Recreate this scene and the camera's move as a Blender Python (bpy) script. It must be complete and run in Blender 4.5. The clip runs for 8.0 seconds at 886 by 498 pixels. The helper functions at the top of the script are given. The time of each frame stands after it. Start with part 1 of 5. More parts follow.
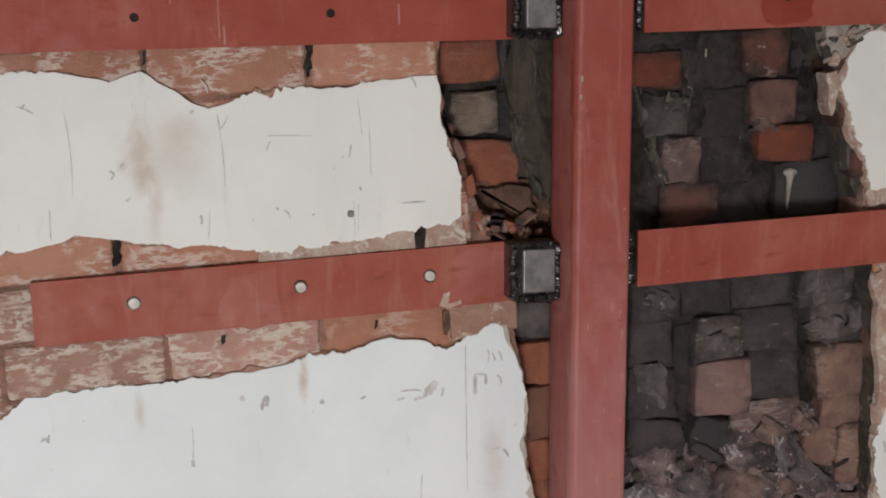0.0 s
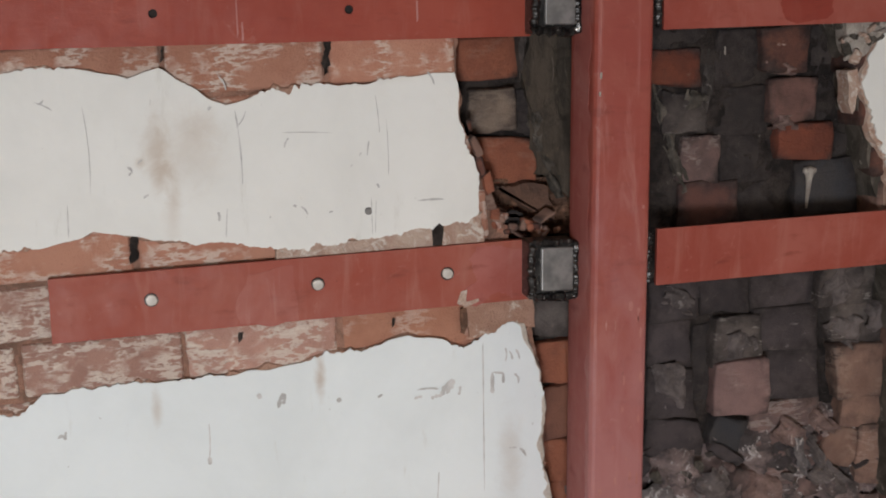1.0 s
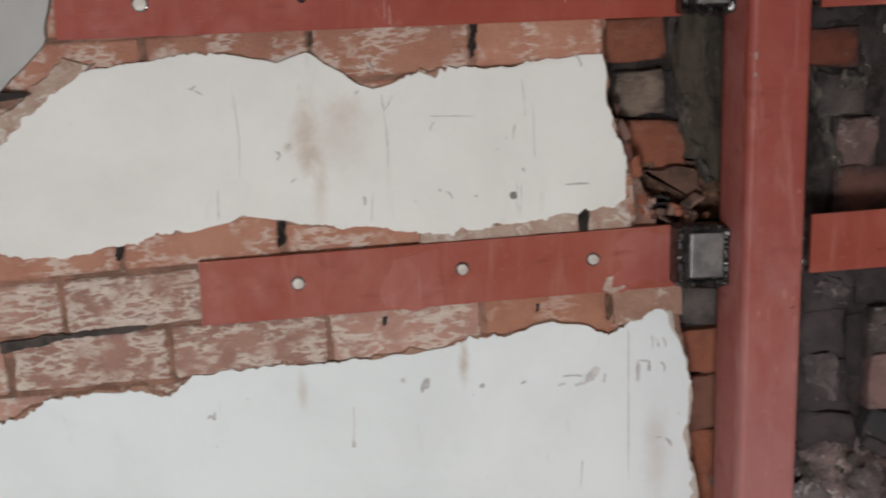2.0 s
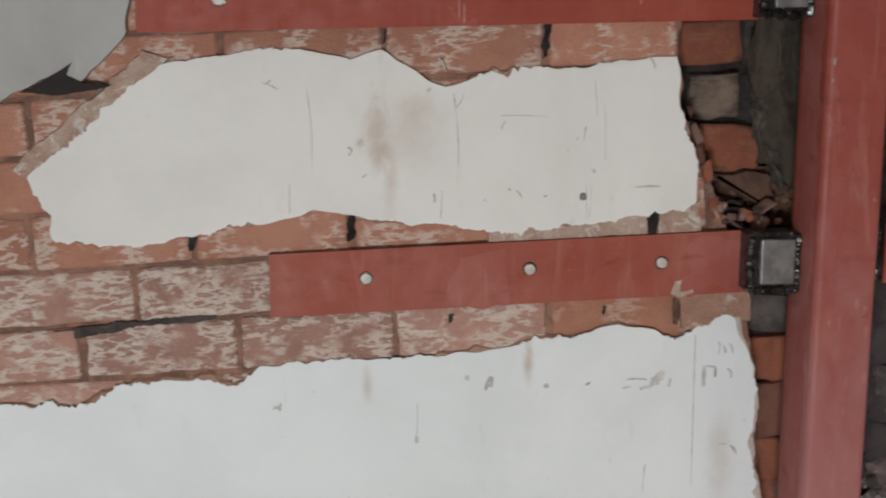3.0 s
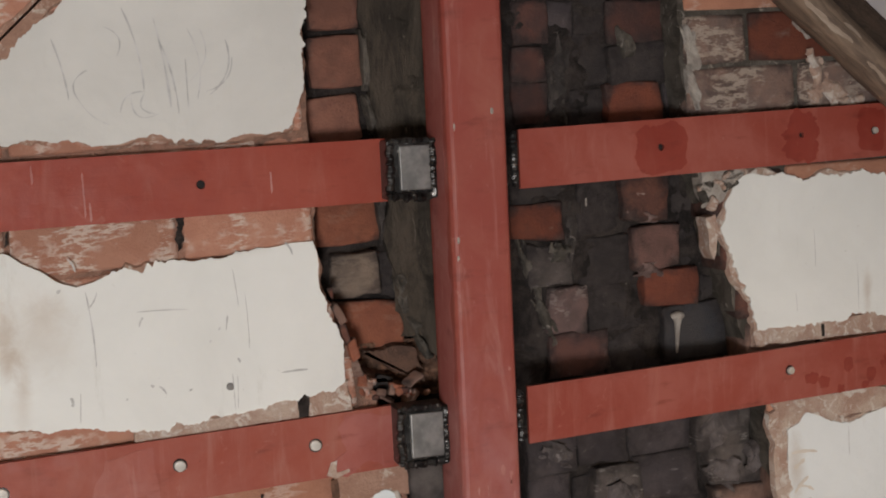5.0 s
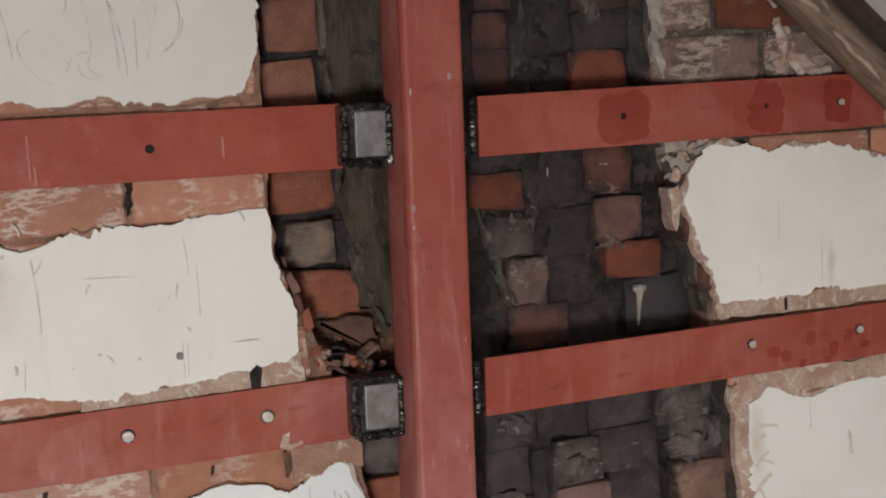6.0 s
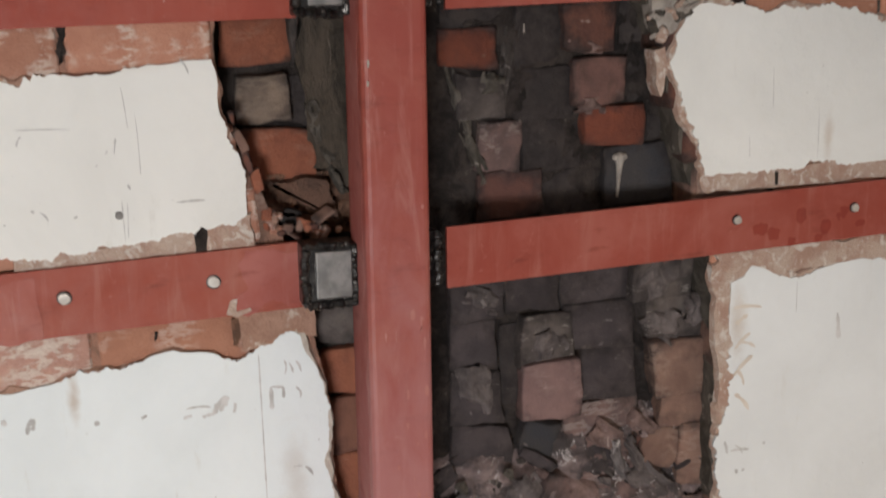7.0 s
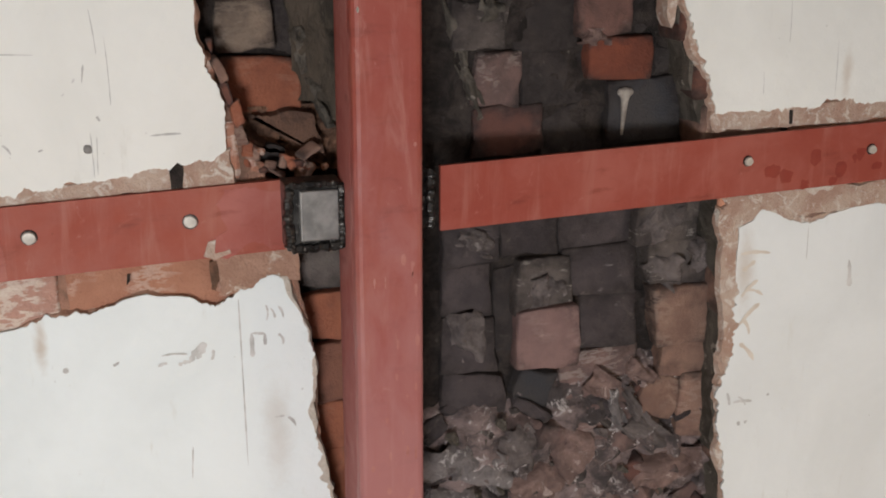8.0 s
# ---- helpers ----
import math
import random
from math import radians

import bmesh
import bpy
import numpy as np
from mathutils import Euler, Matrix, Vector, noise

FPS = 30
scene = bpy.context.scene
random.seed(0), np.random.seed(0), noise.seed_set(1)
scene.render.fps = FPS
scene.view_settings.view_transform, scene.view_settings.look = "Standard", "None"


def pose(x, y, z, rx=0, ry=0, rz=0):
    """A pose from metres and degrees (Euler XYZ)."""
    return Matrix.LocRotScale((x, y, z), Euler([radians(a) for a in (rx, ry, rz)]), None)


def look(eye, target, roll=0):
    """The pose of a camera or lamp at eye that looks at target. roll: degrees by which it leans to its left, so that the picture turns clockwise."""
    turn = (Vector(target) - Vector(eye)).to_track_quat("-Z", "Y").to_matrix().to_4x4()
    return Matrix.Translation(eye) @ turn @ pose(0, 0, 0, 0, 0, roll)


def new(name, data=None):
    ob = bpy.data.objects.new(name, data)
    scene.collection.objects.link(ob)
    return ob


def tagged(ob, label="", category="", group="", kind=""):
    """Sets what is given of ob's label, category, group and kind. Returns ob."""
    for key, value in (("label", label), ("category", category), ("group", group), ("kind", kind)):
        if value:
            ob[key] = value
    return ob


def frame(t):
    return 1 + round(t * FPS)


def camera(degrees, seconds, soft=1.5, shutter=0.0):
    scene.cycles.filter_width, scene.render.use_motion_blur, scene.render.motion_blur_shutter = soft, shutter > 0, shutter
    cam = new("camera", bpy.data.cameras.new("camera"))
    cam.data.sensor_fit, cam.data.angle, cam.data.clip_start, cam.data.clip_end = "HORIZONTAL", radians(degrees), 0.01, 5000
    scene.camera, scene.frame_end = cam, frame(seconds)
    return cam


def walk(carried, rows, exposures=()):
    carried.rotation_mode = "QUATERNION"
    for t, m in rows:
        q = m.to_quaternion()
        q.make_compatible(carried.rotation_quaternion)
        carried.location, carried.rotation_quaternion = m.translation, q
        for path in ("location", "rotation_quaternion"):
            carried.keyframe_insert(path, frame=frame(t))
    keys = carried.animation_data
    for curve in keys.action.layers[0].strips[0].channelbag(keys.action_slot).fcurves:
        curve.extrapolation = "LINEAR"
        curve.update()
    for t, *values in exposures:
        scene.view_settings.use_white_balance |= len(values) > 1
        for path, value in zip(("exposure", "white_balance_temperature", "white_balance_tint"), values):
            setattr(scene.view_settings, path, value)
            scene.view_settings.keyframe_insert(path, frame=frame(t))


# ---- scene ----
cam = camera(41.0, 8.0, soft=1.9, shutter=0.3)
PATH = [
    (0, (-0.163, -1.69, 0.374), (0.265, 0.228, -0.002), -0.5),
    (0.5, (-0.171, -1.687, 0.371), (0.25, 0.232, -0.003), -0.5),
    (1, (-0.169, -1.684, 0.362), (0.238, 0.239, -0.005), -0.5),
    (1.5, (-0.181, -1.67, 0.367), (0.186, 0.256, -0.025), -0.5),
    (1.8, (-0.194, -1.669, 0.363), (0.095, 0.271, -0.026), -0.9),
    (2, (-0.202, -1.66, 0.359), (0.005, 0.291, -0.03), -1.3),
    (2.2, (-0.228, -1.655, 0.36), (-0.085, 0.3, -0.035), -1.4),
    (2.4, (-0.233, -1.655, 0.360), (-0.150, 0.307, -0.038), -1.3),
    (2.65, (-0.229, -1.657, 0.361), (-0.174, 0.310, -0.039), -1.0),
    (2.9, (-0.216, -1.661, 0.362), (-0.138, 0.306, -0.035), -0.5),
    (3.1, (-0.205, -1.665, 0.363), (-0.067, 0.297, -0.029), -0.2),
    (3.3, (-0.194, -1.667, 0.366), (0.04, 0.282, -0.019), -0.0),
    (3.5, (-0.171, -1.67, 0.374), (0.171, 0.263, -0.007), 0.1),
    (3.8, (-0.137, -1.667, 0.394), (0.325, 0.242, 0.016), -0.8),
    (4, (-0.117, -1.667, 0.408), (0.383, 0.237, 0.052), -1.3),
    (4.2, (-0.105, -1.664, 0.421), (0.412, 0.243, 0.108), -1.9),
    (4.5, (-0.091, -1.664, 0.443), (0.447, 0.247, 0.205), -2.3),
    (4.7, (-0.092, -1.664, 0.445), (0.459, 0.246, 0.226), -2.5),
    (5, (-0.084, -1.666, 0.445), (0.469, 0.243, 0.248), -2.7),
    (5.25, (-0.071, -1.668, 0.442), (0.474, 0.240, 0.252), -2.8),
    (5.5, (-0.056, -1.668, 0.439), (0.483, 0.240, 0.244), -2.8),
    (5.8, (-0.047, -1.662, 0.436), (0.511, 0.246, 0.217), -2.5),
    (6, (-0.044, -1.644, 0.431), (0.54, 0.254, 0.191), -2.1),
    (6.2, (-0.021, -1.629, 0.424), (0.561, 0.265, 0.147), -1.8),
    (6.5, (0.019, -1.597, 0.417), (0.592, 0.283, 0.047), -1.2),
    (6.8, (0.054, -1.578, 0.408), (0.610, 0.298, -0.003), -0.8),
    (7, (0.077, -1.568, 0.408), (0.598, 0.307, -0.052), -0.8),
    (7.2, (0.083, -1.529, 0.403), (0.606, 0.324, -0.137), -0.2),
    (7.5, (0.091, -1.488, 0.394), (0.613, 0.356, -0.177), 0.2),
    (8, (0.096, -1.465, 0.4), (0.631, 0.373, -0.178), 0.1),
]
EXPOSURES = [(0, 0.02, 6860, 17), (2.2, -0.06, 6800, 16), (3.3, -0.17, 6800, 15.5), (4.0, 0.0, 6900, 16), (4.7, 0.03, 7120, 17.5), (6.0, 0.05, 7140, 17.5), (6.5, 0.18, 7040, 16.5), (7.0, 0.20, 6980, 17), (7.5, 0.25, 6950, 16.5), (8.0, 0.26, 7000, 16.5)]
walk(cam, [(t, look(eye, target, roll)) for t, eye, target, roll in PATH], EXPOSURES)

# ---- world, lights ----
world = bpy.data.worlds.new("world")
scene.world = world
world.use_nodes = True
sky = world.node_tree.nodes.new("ShaderNodeTexSky")
sky.sky_type, sky.sun_disc = "NISHITA", False
sky.sun_elevation, sky.sun_rotation = radians(35), radians(200)
world.node_tree.nodes["Background"].inputs[1].default_value = 0.10
world.node_tree.links.new(sky.outputs[0], world.node_tree.nodes["Background"].inputs[0])


def roof_left(x):
    return 0.97 + 0.80 * x


def roof_right(x):
    return 1.415 - 0.84 * x


def opening_light(x, y, z, w, h, watts, colour, target):
    """Daylight that stands in a window opening; also used for the added warm lamp."""
    data = bpy.data.lights.new("opening_light", "AREA")
    data.shape, data.size, data.size_y, data.energy, data.color = "RECTANGLE", w, h, watts, colour
    ob = new("opening_light", data)
    ob.matrix_world = look((x, y, z), target)
    return ob


opening_light(-0.98, -4.14, -0.52, 0.86, 0.64, 108, (0.855, 0.945, 1.0), (-0.85, 0, -0.48))
# added warm lamp in the east slope, no such source seen; brightens the right
opening_light(1.70, -1.30, roof_right(1.70) + 0.03, 0.5, 0.6, 5.5, (1.0, 0.83, 0.58), (1.70 - 0.643, -1.30, roof_right(1.70) + 0.03 - 0.766))


# ---- materials ----
def material(name):
    m = bpy.data.materials.new(name)
    m.use_nodes = True
    return m, m.node_tree, m.node_tree.nodes["Principled BSDF"]


def node(nt, kind, inputs=(), **props):
    """A node with its inputs set or linked."""
    n = nt.nodes.new("ShaderNode" + kind)
    for key, value in props.items():
        setattr(n, key, value)
    for key, value in dict(inputs).items():
        if isinstance(value, bpy.types.NodeSocket):
            nt.links.new(value, n.inputs[key])
        else:
            n.inputs[key].default_value = value
    return n


def mix(nt, fac, a, b, blend="MIX"):
    n = nt.nodes.new("ShaderNodeMix")
    n.data_type, n.blend_type = "RGBA", blend
    for key, value in ((0, fac), (6, a), (7, b)):
        if isinstance(value, bpy.types.NodeSocket):
            nt.links.new(value, n.inputs[key])
        else:
            n.inputs[key].default_value = value if key == 0 or len(value) == 4 else (*value, 1)
    return n.outputs[2]


def ramp(nt, fac, low, high):
    """0 below low, 1 above high."""
    n = node(nt, "MapRange", {0: fac, 1: low, 2: high, 3: 0.0, 4: 1.0}, interpolation_type="SMOOTHSTEP")
    return n.outputs[0]


def place(nt, stretch=(1, 1, 1), own=False):
    """Object coordinates in metres; own: shifted by each object's random number."""
    co = node(nt, "TexCoord").outputs["Object"]
    if own:
        r = node(nt, "ObjectInfo").outputs["Random"]
        r = node(nt, "Math", {0: r, 1: 37.0}, operation="MULTIPLY").outputs[0]
        co = node(nt, "VectorMath", {0: co, 1: r}, operation="ADD").outputs[0]
    return node(nt, "Mapping", {0: co, 3: stretch}).outputs[0]


def noisy(nt, co, scale, detail=5.0, rough=0.6, distort=0.0):
    return node(nt, "TexNoise", {"Vector": co, "Scale": scale, "Detail": detail, "Roughness": rough, "Distortion": distort}).outputs[0]


def bump(nt, bsdf, height, strength, distance):
    b = node(nt, "Bump", {"Height": height, "Strength": strength, "Distance": distance})
    nt.links.new(b.outputs[0], bsdf.inputs["Normal"])


def brick_material(name, base, alt, smear, amount, soot, rough=0.9):
    """Fired clay with lime smears (amount 0 to 1) and soot (0 to 1)."""
    m, nt, bsdf = material(name)
    co = place(nt, own=True)
    rnd = node(nt, "ObjectInfo").outputs["Random"]
    c = mix(nt, ramp(nt, noisy(nt, co, 22), 0.35, 0.65), base, alt)
    tone = node(nt, "MapRange", {0: rnd, 1: 0.0, 2: 1.0, 3: 0.8, 4: 1.2}).outputs[0]
    c = mix(nt, 1.0, c, node(nt, "CombineColor", {0: tone, 1: tone, 2: tone}).outputs[0], "MULTIPLY")
    if soot:
        where = node(nt, "NewGeometry").outputs["Position"]
        black = mix(nt, ramp(nt, noisy(nt, where, 60, 5, 0.7), 0.35, 0.7), (0.024, 0.0195, 0.019), (0.058, 0.047, 0.045))
        cloud = ramp(nt, noisy(nt, where, 11, 4, 0.6, 0.3), 0.62 - 0.35 * soot, 0.82 - 0.25 * soot)
        c = mix(nt, node(nt, "Math", {0: cloud, 1: 0.85}, operation="MULTIPLY").outputs[0], c, black)
        # the same black again, uneven and stronger towards each brick's edges
        own = node(nt, "TexCoord").outputs["Generated"]
        own = node(nt, "VectorMath", {0: own, 1: (0.5, 0.5, 0.5)}, operation="SUBTRACT").outputs[0]
        own = node(nt, "VectorMath", {0: own, 1: (1, 0, 1)}, operation="MULTIPLY").outputs[0]
        reach = node(nt, "VectorMath", {0: own}, operation="LENGTH").outputs["Value"]
        edge_black = node(nt, "Math", {0: noisy(nt, where, 24, 6, 0.65, 0.2), 1: 0.9, 2: reach}, operation="MULTIPLY_ADD").outputs[0]
        edge_black = ramp(nt, edge_black, 0.90 - 0.55 * soot, 1.18 - 0.36 * soot)
        c = mix(nt, node(nt, "Math", {0: edge_black, 1: 0.8}, operation="MULTIPLY").outputs[0], c, black)
        ash = ramp(nt, noisy(nt, where, 30, 7, 0.7, 0.5), 0.60, 0.76)
        c = mix(nt, node(nt, "Math", {0: ash, 1: 0.45}, operation="MULTIPLY").outputs[0], c, (0.23, 0.19, 0.165))
    streak = noisy(nt, place(nt, (1, 1, 2.8), own=True), 30, 8, 0.72, 0.15)
    where2 = node(nt, "NewGeometry").outputs["Position"]
    patchy = ramp(nt, noisy(nt, where2, 13, 4, 0.6, 0.3), 0.60 - 0.34 * amount, 0.74 - 0.34 * amount)
    lime = ramp(nt, streak, 0.69 - 0.3 * amount, 0.80 - 0.3 * amount)
    lime = node(nt, "Math", {0: lime, 1: patchy}, operation="MULTIPLY").outputs[0]
    ring = noisy(nt, place(nt, (1, 1, 2.8), own=True), 21, 6, 0.6, 0.15)
    ring = node(nt, "Math", {0: ring, 1: 0.5}, operation="SUBTRACT").outputs[0]
    ring = ramp(nt, node(nt, "Math", {0: ring}, operation="ABSOLUTE").outputs[0], 0.062, 0.026)
    ring = node(nt, "Math", {0: ring, 1: patchy}, operation="MULTIPLY").outputs[0]
    ring = node(nt, "Math", {0: ring, 1: 0.0 if soot > 0.3 else min(0.8, 2.4 * max(0.0, amount - 0.2))}, operation="MULTIPLY").outputs[0]
    lime = node(nt, "Math", {0: lime, 1: ring}, operation="MAXIMUM").outputs[0]
    c = mix(nt, lime, c, smear)
    grit = noisy(nt, co, 260, 4, 0.7)
    c = mix(nt, ramp(nt, grit, 0.62, 0.75), c, mix(nt, 0.45, c, (0.04, 0.03, 0.03)))
    nt.links.new(c, bsdf.inputs["Base Color"])
    bsdf.inputs["Roughness"].default_value = rough
    bsdf.inputs["Specular IOR Level"].default_value = 0.25
    h = node(nt, "Math", {0: noisy(nt, co, 60, 6, 0.7), 1: grit}, operation="ADD").outputs[0]
    h = node(nt, "Math", {0: lime, 1: 0.3, 2: h}, operation="MULTIPLY_ADD").outputs[0]
    bump(nt, bsdf, h, 0.75, 0.004)
    return m


LIME = (0.70, 0.60, 0.525)
BRICK = {
    "wall": brick_material("old_brick", (0.475, 0.237, 0.165), (0.42, 0.193, 0.132), LIME, 0.48, 0.0),
    "limed": brick_material("limed_brick", (0.47, 0.27, 0.215), (0.40, 0.225, 0.18), LIME, 0.64, 0.0),
    "bare": brick_material("bare_orange_brick", (0.51, 0.245, 0.162), (0.45, 0.205, 0.135), LIME, 0.36, 0.0),
    "mottled": brick_material("mottled_brick", (0.275, 0.172, 0.138), (0.20, 0.140, 0.120), (0.45, 0.365, 0.30), 0.54, 0.16),
    "ashpale": brick_material("pale_ashy_brick", (0.25, 0.185, 0.142), (0.16, 0.12, 0.095), (0.30, 0.235, 0.185), 0.3, 0.26),
    "red": brick_material("red_brick", (0.195, 0.060, 0.036), (0.160, 0.050, 0.032), LIME, 0.15, 0.05),
    "orange": brick_material("orange_brick", (0.20, 0.060, 0.036), (0.145, 0.047, 0.031), (0.30, 0.2, 0.16), 0.2, 0.24),
    "tawny": brick_material("tawny_orange_brick", (0.37, 0.130, 0.076), (0.275, 0.096, 0.060), (0.42, 0.28, 0.21), 0.26, 0.03),
    "brown": brick_material("brown_brick", (0.186, 0.074, 0.051), (0.128, 0.056, 0.043), LIME, 0.12, 0.42),
    "pink": brick_material("pink_brick", (0.245, 0.128, 0.106), (0.19, 0.102, 0.087), LIME, 0.15, 0.28),
    "russet": brick_material("smoked_russet_brick", (0.27, 0.118, 0.082), (0.195, 0.088, 0.064), (0.34, 0.22, 0.17), 0.24, 0.04),
    "rose": brick_material("dusty_rose_brick", (0.29, 0.178, 0.165), (0.235, 0.145, 0.136), (0.38, 0.28, 0.26), 0.3, 0.06),
    "umber": brick_material("smoked_umber_brick", (0.115, 0.052, 0.042), (0.080, 0.043, 0.038), (0.24, 0.2, 0.18), 0.2, 0.36),
    "pinkish": brick_material("dusty_pink_brick", (0.20, 0.125, 0.112), (0.13, 0.088, 0.082), (0.34, 0.28, 0.26), 0.42, 0.25),
    "fresh": brick_material("fresh_broken_brick", (0.285, 0.172, 0.133), (0.21, 0.123, 0.098), (0.45, 0.34, 0.28), 0.3, 0.14),
    "ash": brick_material("ashy_brick", (0.145, 0.120, 0.108), (0.095, 0.077, 0.072), (0.36, 0.325, 0.30), 0.5, 0.36),
    "slate": brick_material("blue_black_brick", (0.040, 0.040, 0.045), (0.050, 0.045, 0.045), (0.26, 0.245, 0.24), 0.12, 0.3),
    "dim": brick_material("sooted_brick", (0.074, 0.059, 0.060), (0.050, 0.041, 0.043), (0.21, 0.19, 0.188), 0.3, 0.34),
    "soot": brick_material("black_sooted_brick", (0.064, 0.051, 0.047), (0.043, 0.036, 0.035), (0.19, 0.155, 0.14), 0.1, 0.6),
}


def mortar_material(name, base, alt, fleck, amount, size=1.0, stretch=(1, 1, 1)):
    m, nt, bsdf = material(name)
    co = place(nt, stretch)
    c = mix(nt, ramp(nt, noisy(nt, co, 18 / size, 6, 0.7, 0.5), 0.38, 0.62), base, alt)
    f = ramp(nt, noisy(nt, co, 48 / size, 8, 0.7, 0.7), 0.70 - 0.25 * amount, 0.80 - 0.25 * amount)
    c = mix(nt, f, c, fleck)
    nt.links.new(c, bsdf.inputs["Base Color"])
    bsdf.inputs["Roughness"].default_value = 0.95
    bsdf.inputs["Specular IOR Level"].default_value = 0.2
    h = node(nt, "Math", {0: noisy(nt, co, 55, 8, 0.75), 1: noisy(nt, co, 300, 4)}, operation="ADD").outputs[0]
    bump(nt, bsdf, h, 0.9, 0.005)
    return m


MORTAR = mortar_material("grey_brown_mortar", (0.40, 0.215, 0.155), (0.20, 0.118, 0.088), (0.50, 0.38, 0.31), 0.35)
SOOT_MORTAR = mortar_material("sooted_mortar", (0.021, 0.017, 0.016), (0.058, 0.046, 0.041), (0.17, 0.145, 0.13), 0.28)
PARGING = mortar_material("sooted_parging", (0.098, 0.077, 0.060), (0.044, 0.036, 0.029), (0.23, 0.19, 0.15), 0.34, 1.0, (1.5, 1, 0.4))
RUBBLE = mortar_material("ashy_rubble", (0.070, 0.058, 0.058), (0.27, 0.200, 0.190), (0.50, 0.45, 0.44), 0.62, 1.3)
BASECOAT = mortar_material("pinkish_base_coat", (0.47, 0.285, 0.212), (0.39, 0.225, 0.165), (0.63, 0.53, 0.45), 0.6)
BEIGE = mortar_material("beige_render", (0.56, 0.43, 0.355), (0.45, 0.29, 0.225), (0.68, 0.61, 0.55), 0.75)
CREAMY = mortar_material("cream_torn_render", (0.64, 0.585, 0.52), (0.52, 0.44, 0.37), (0.74, 0.71, 0.66), 0.6)
DULL_MORTAR = mortar_material("dull_mortar", (0.15, 0.13, 0.11), (0.07, 0.06, 0.05), (0.36, 0.32, 0.28), 0.45)
ASH_MORTAR = mortar_material("ash_grey_mortar", (0.105, 0.088, 0.080), (0.052, 0.044, 0.041), (0.24, 0.21, 0.195), 0.42)
PALE_ASH = mortar_material("pale_ash_mortar", (0.25, 0.222, 0.218), (0.125, 0.108, 0.107), (0.50, 0.46, 0.45), 0.6)
LILAC_MORTAR = mortar_material("lilac_grey_mortar", (0.185, 0.155, 0.150), (0.10, 0.083, 0.080), (0.32, 0.28, 0.27), 0.45)
DUSTY_MORTAR = mortar_material("dusty_pink_mortar", (0.27, 0.178, 0.158), (0.15, 0.100, 0.090), (0.42, 0.33, 0.30), 0.52)
DUSKY = mortar_material("dusky_broken_brick", (0.175, 0.098, 0.070), (0.105, 0.063, 0.049), (0.28, 0.19, 0.15), 0.3)
BROKEN = mortar_material("broken_brown_brick", (0.27, 0.142, 0.092), (0.12, 0.068, 0.048), (0.46, 0.33, 0.25), 0.4)
PALE_MORTAR = mortar_material("pale_mortar", (0.5, 0.45, 0.40), (0.3, 0.26, 0.23), (0.65, 0.6, 0.55), 0.3)


def plaster_material(name, base, alt, stains=()):
    """Old limewashed skim; stains: x, z, half width, half height, strength."""
    m, nt, bsdf = material(name)
    co = place(nt)
    c = mix(nt, ramp(nt, noisy(nt, co, 4, 6, 0.6, 0.4), 0.35, 0.7), base, alt)
    c = mix(nt, ramp(nt, noisy(nt, place(nt, (3, 1, 0.6)), 9, 6, 0.7), 0.60, 0.85), c, (0.55, 0.53, 0.48))
    grey = ramp(nt, noisy(nt, place(nt, (1, 1, 0.7)), 21, 7, 0.75, 0.8), 0.64, 0.80)
    c = mix(nt, node(nt, "Math", {0: grey, 1: 0.35}, operation="MULTIPLY").outputs[0], c, (0.45, 0.43, 0.40))
    wobble = noisy(nt, co, 34, 6, 0.7, 0.6)
    for x, z, w, h, strength in stains:
        d = node(nt, "VectorMath", {0: co, 1: (x, 0, z)}, operation="SUBTRACT").outputs[0]
        d = node(nt, "VectorMath", {0: d, 1: (1 / w, 0, 1 / h)}, operation="MULTIPLY").outputs[0]
        d = node(nt, "VectorMath", {0: d}, operation="LENGTH").outputs["Value"]
        d = node(nt, "Math", {0: d, 1: wobble}, operation="ADD").outputs[0]
        f = ramp(nt, d, 1.45, 0.45)
        f = node(nt, "Math", {0: f, 1: strength}, operation="MULTIPLY").outputs[0]
        c = mix(nt, f, c, (0.42, 0.30, 0.21))
    speck = ramp(nt, noisy(nt, co, 120, 3, 0.5), 0.74, 0.8)
    c = mix(nt, node(nt, "Math", {0: speck, 1: 0.35}, operation="MULTIPLY").outputs[0], c, (0.3, 0.28, 0.26))
    nt.links.new(c, bsdf.inputs["Base Color"])
    bsdf.inputs["Roughness"].default_value = 0.85
    bsdf.inputs["Specular IOR Level"].default_value = 0.25
    h = node(nt, "Math", {0: noisy(nt, co, 25, 6, 0.6), 1: noisy(nt, co, 7, 3)}, operation="ADD").outputs[0]
    bump(nt, bsdf, h, 0.45, 0.005)
    return m


STAINS = (
    (-0.215, 0.195, 0.030, 0.085, 0.42), (-0.175, 0.205, 0.075, 0.095, 0.24), (-0.212, 0.165, 0.020, 0.035, 0.4), (-0.155, 0.225, 0.045, 0.035, 0.2), (-0.196, 0.135, 0.016, 0.05, 0.3), (-0.24, 0.182, 0.010, 0.012, 0.4), (-0.20, 0.10, 0.02, 0.06, 0.2), (0.0, -0.14, 0.012, 0.05, 0.6), (-0.235, -0.17, 0.012, 0.04, 0.4),
    (0.10, 0.30, 0.10, 0.02, 0.2), (1.12, 0.15, 0.012, 0.06, 0.4), (0.29, -0.30, 0.03, 0.12, 0.3), (0.98, -0.13, 0.025, 0.09, 0.45))
PLASTER = plaster_material("limewashed_plaster", (0.755, 0.757, 0.730), (0.688, 0.688, 0.660), STAINS)
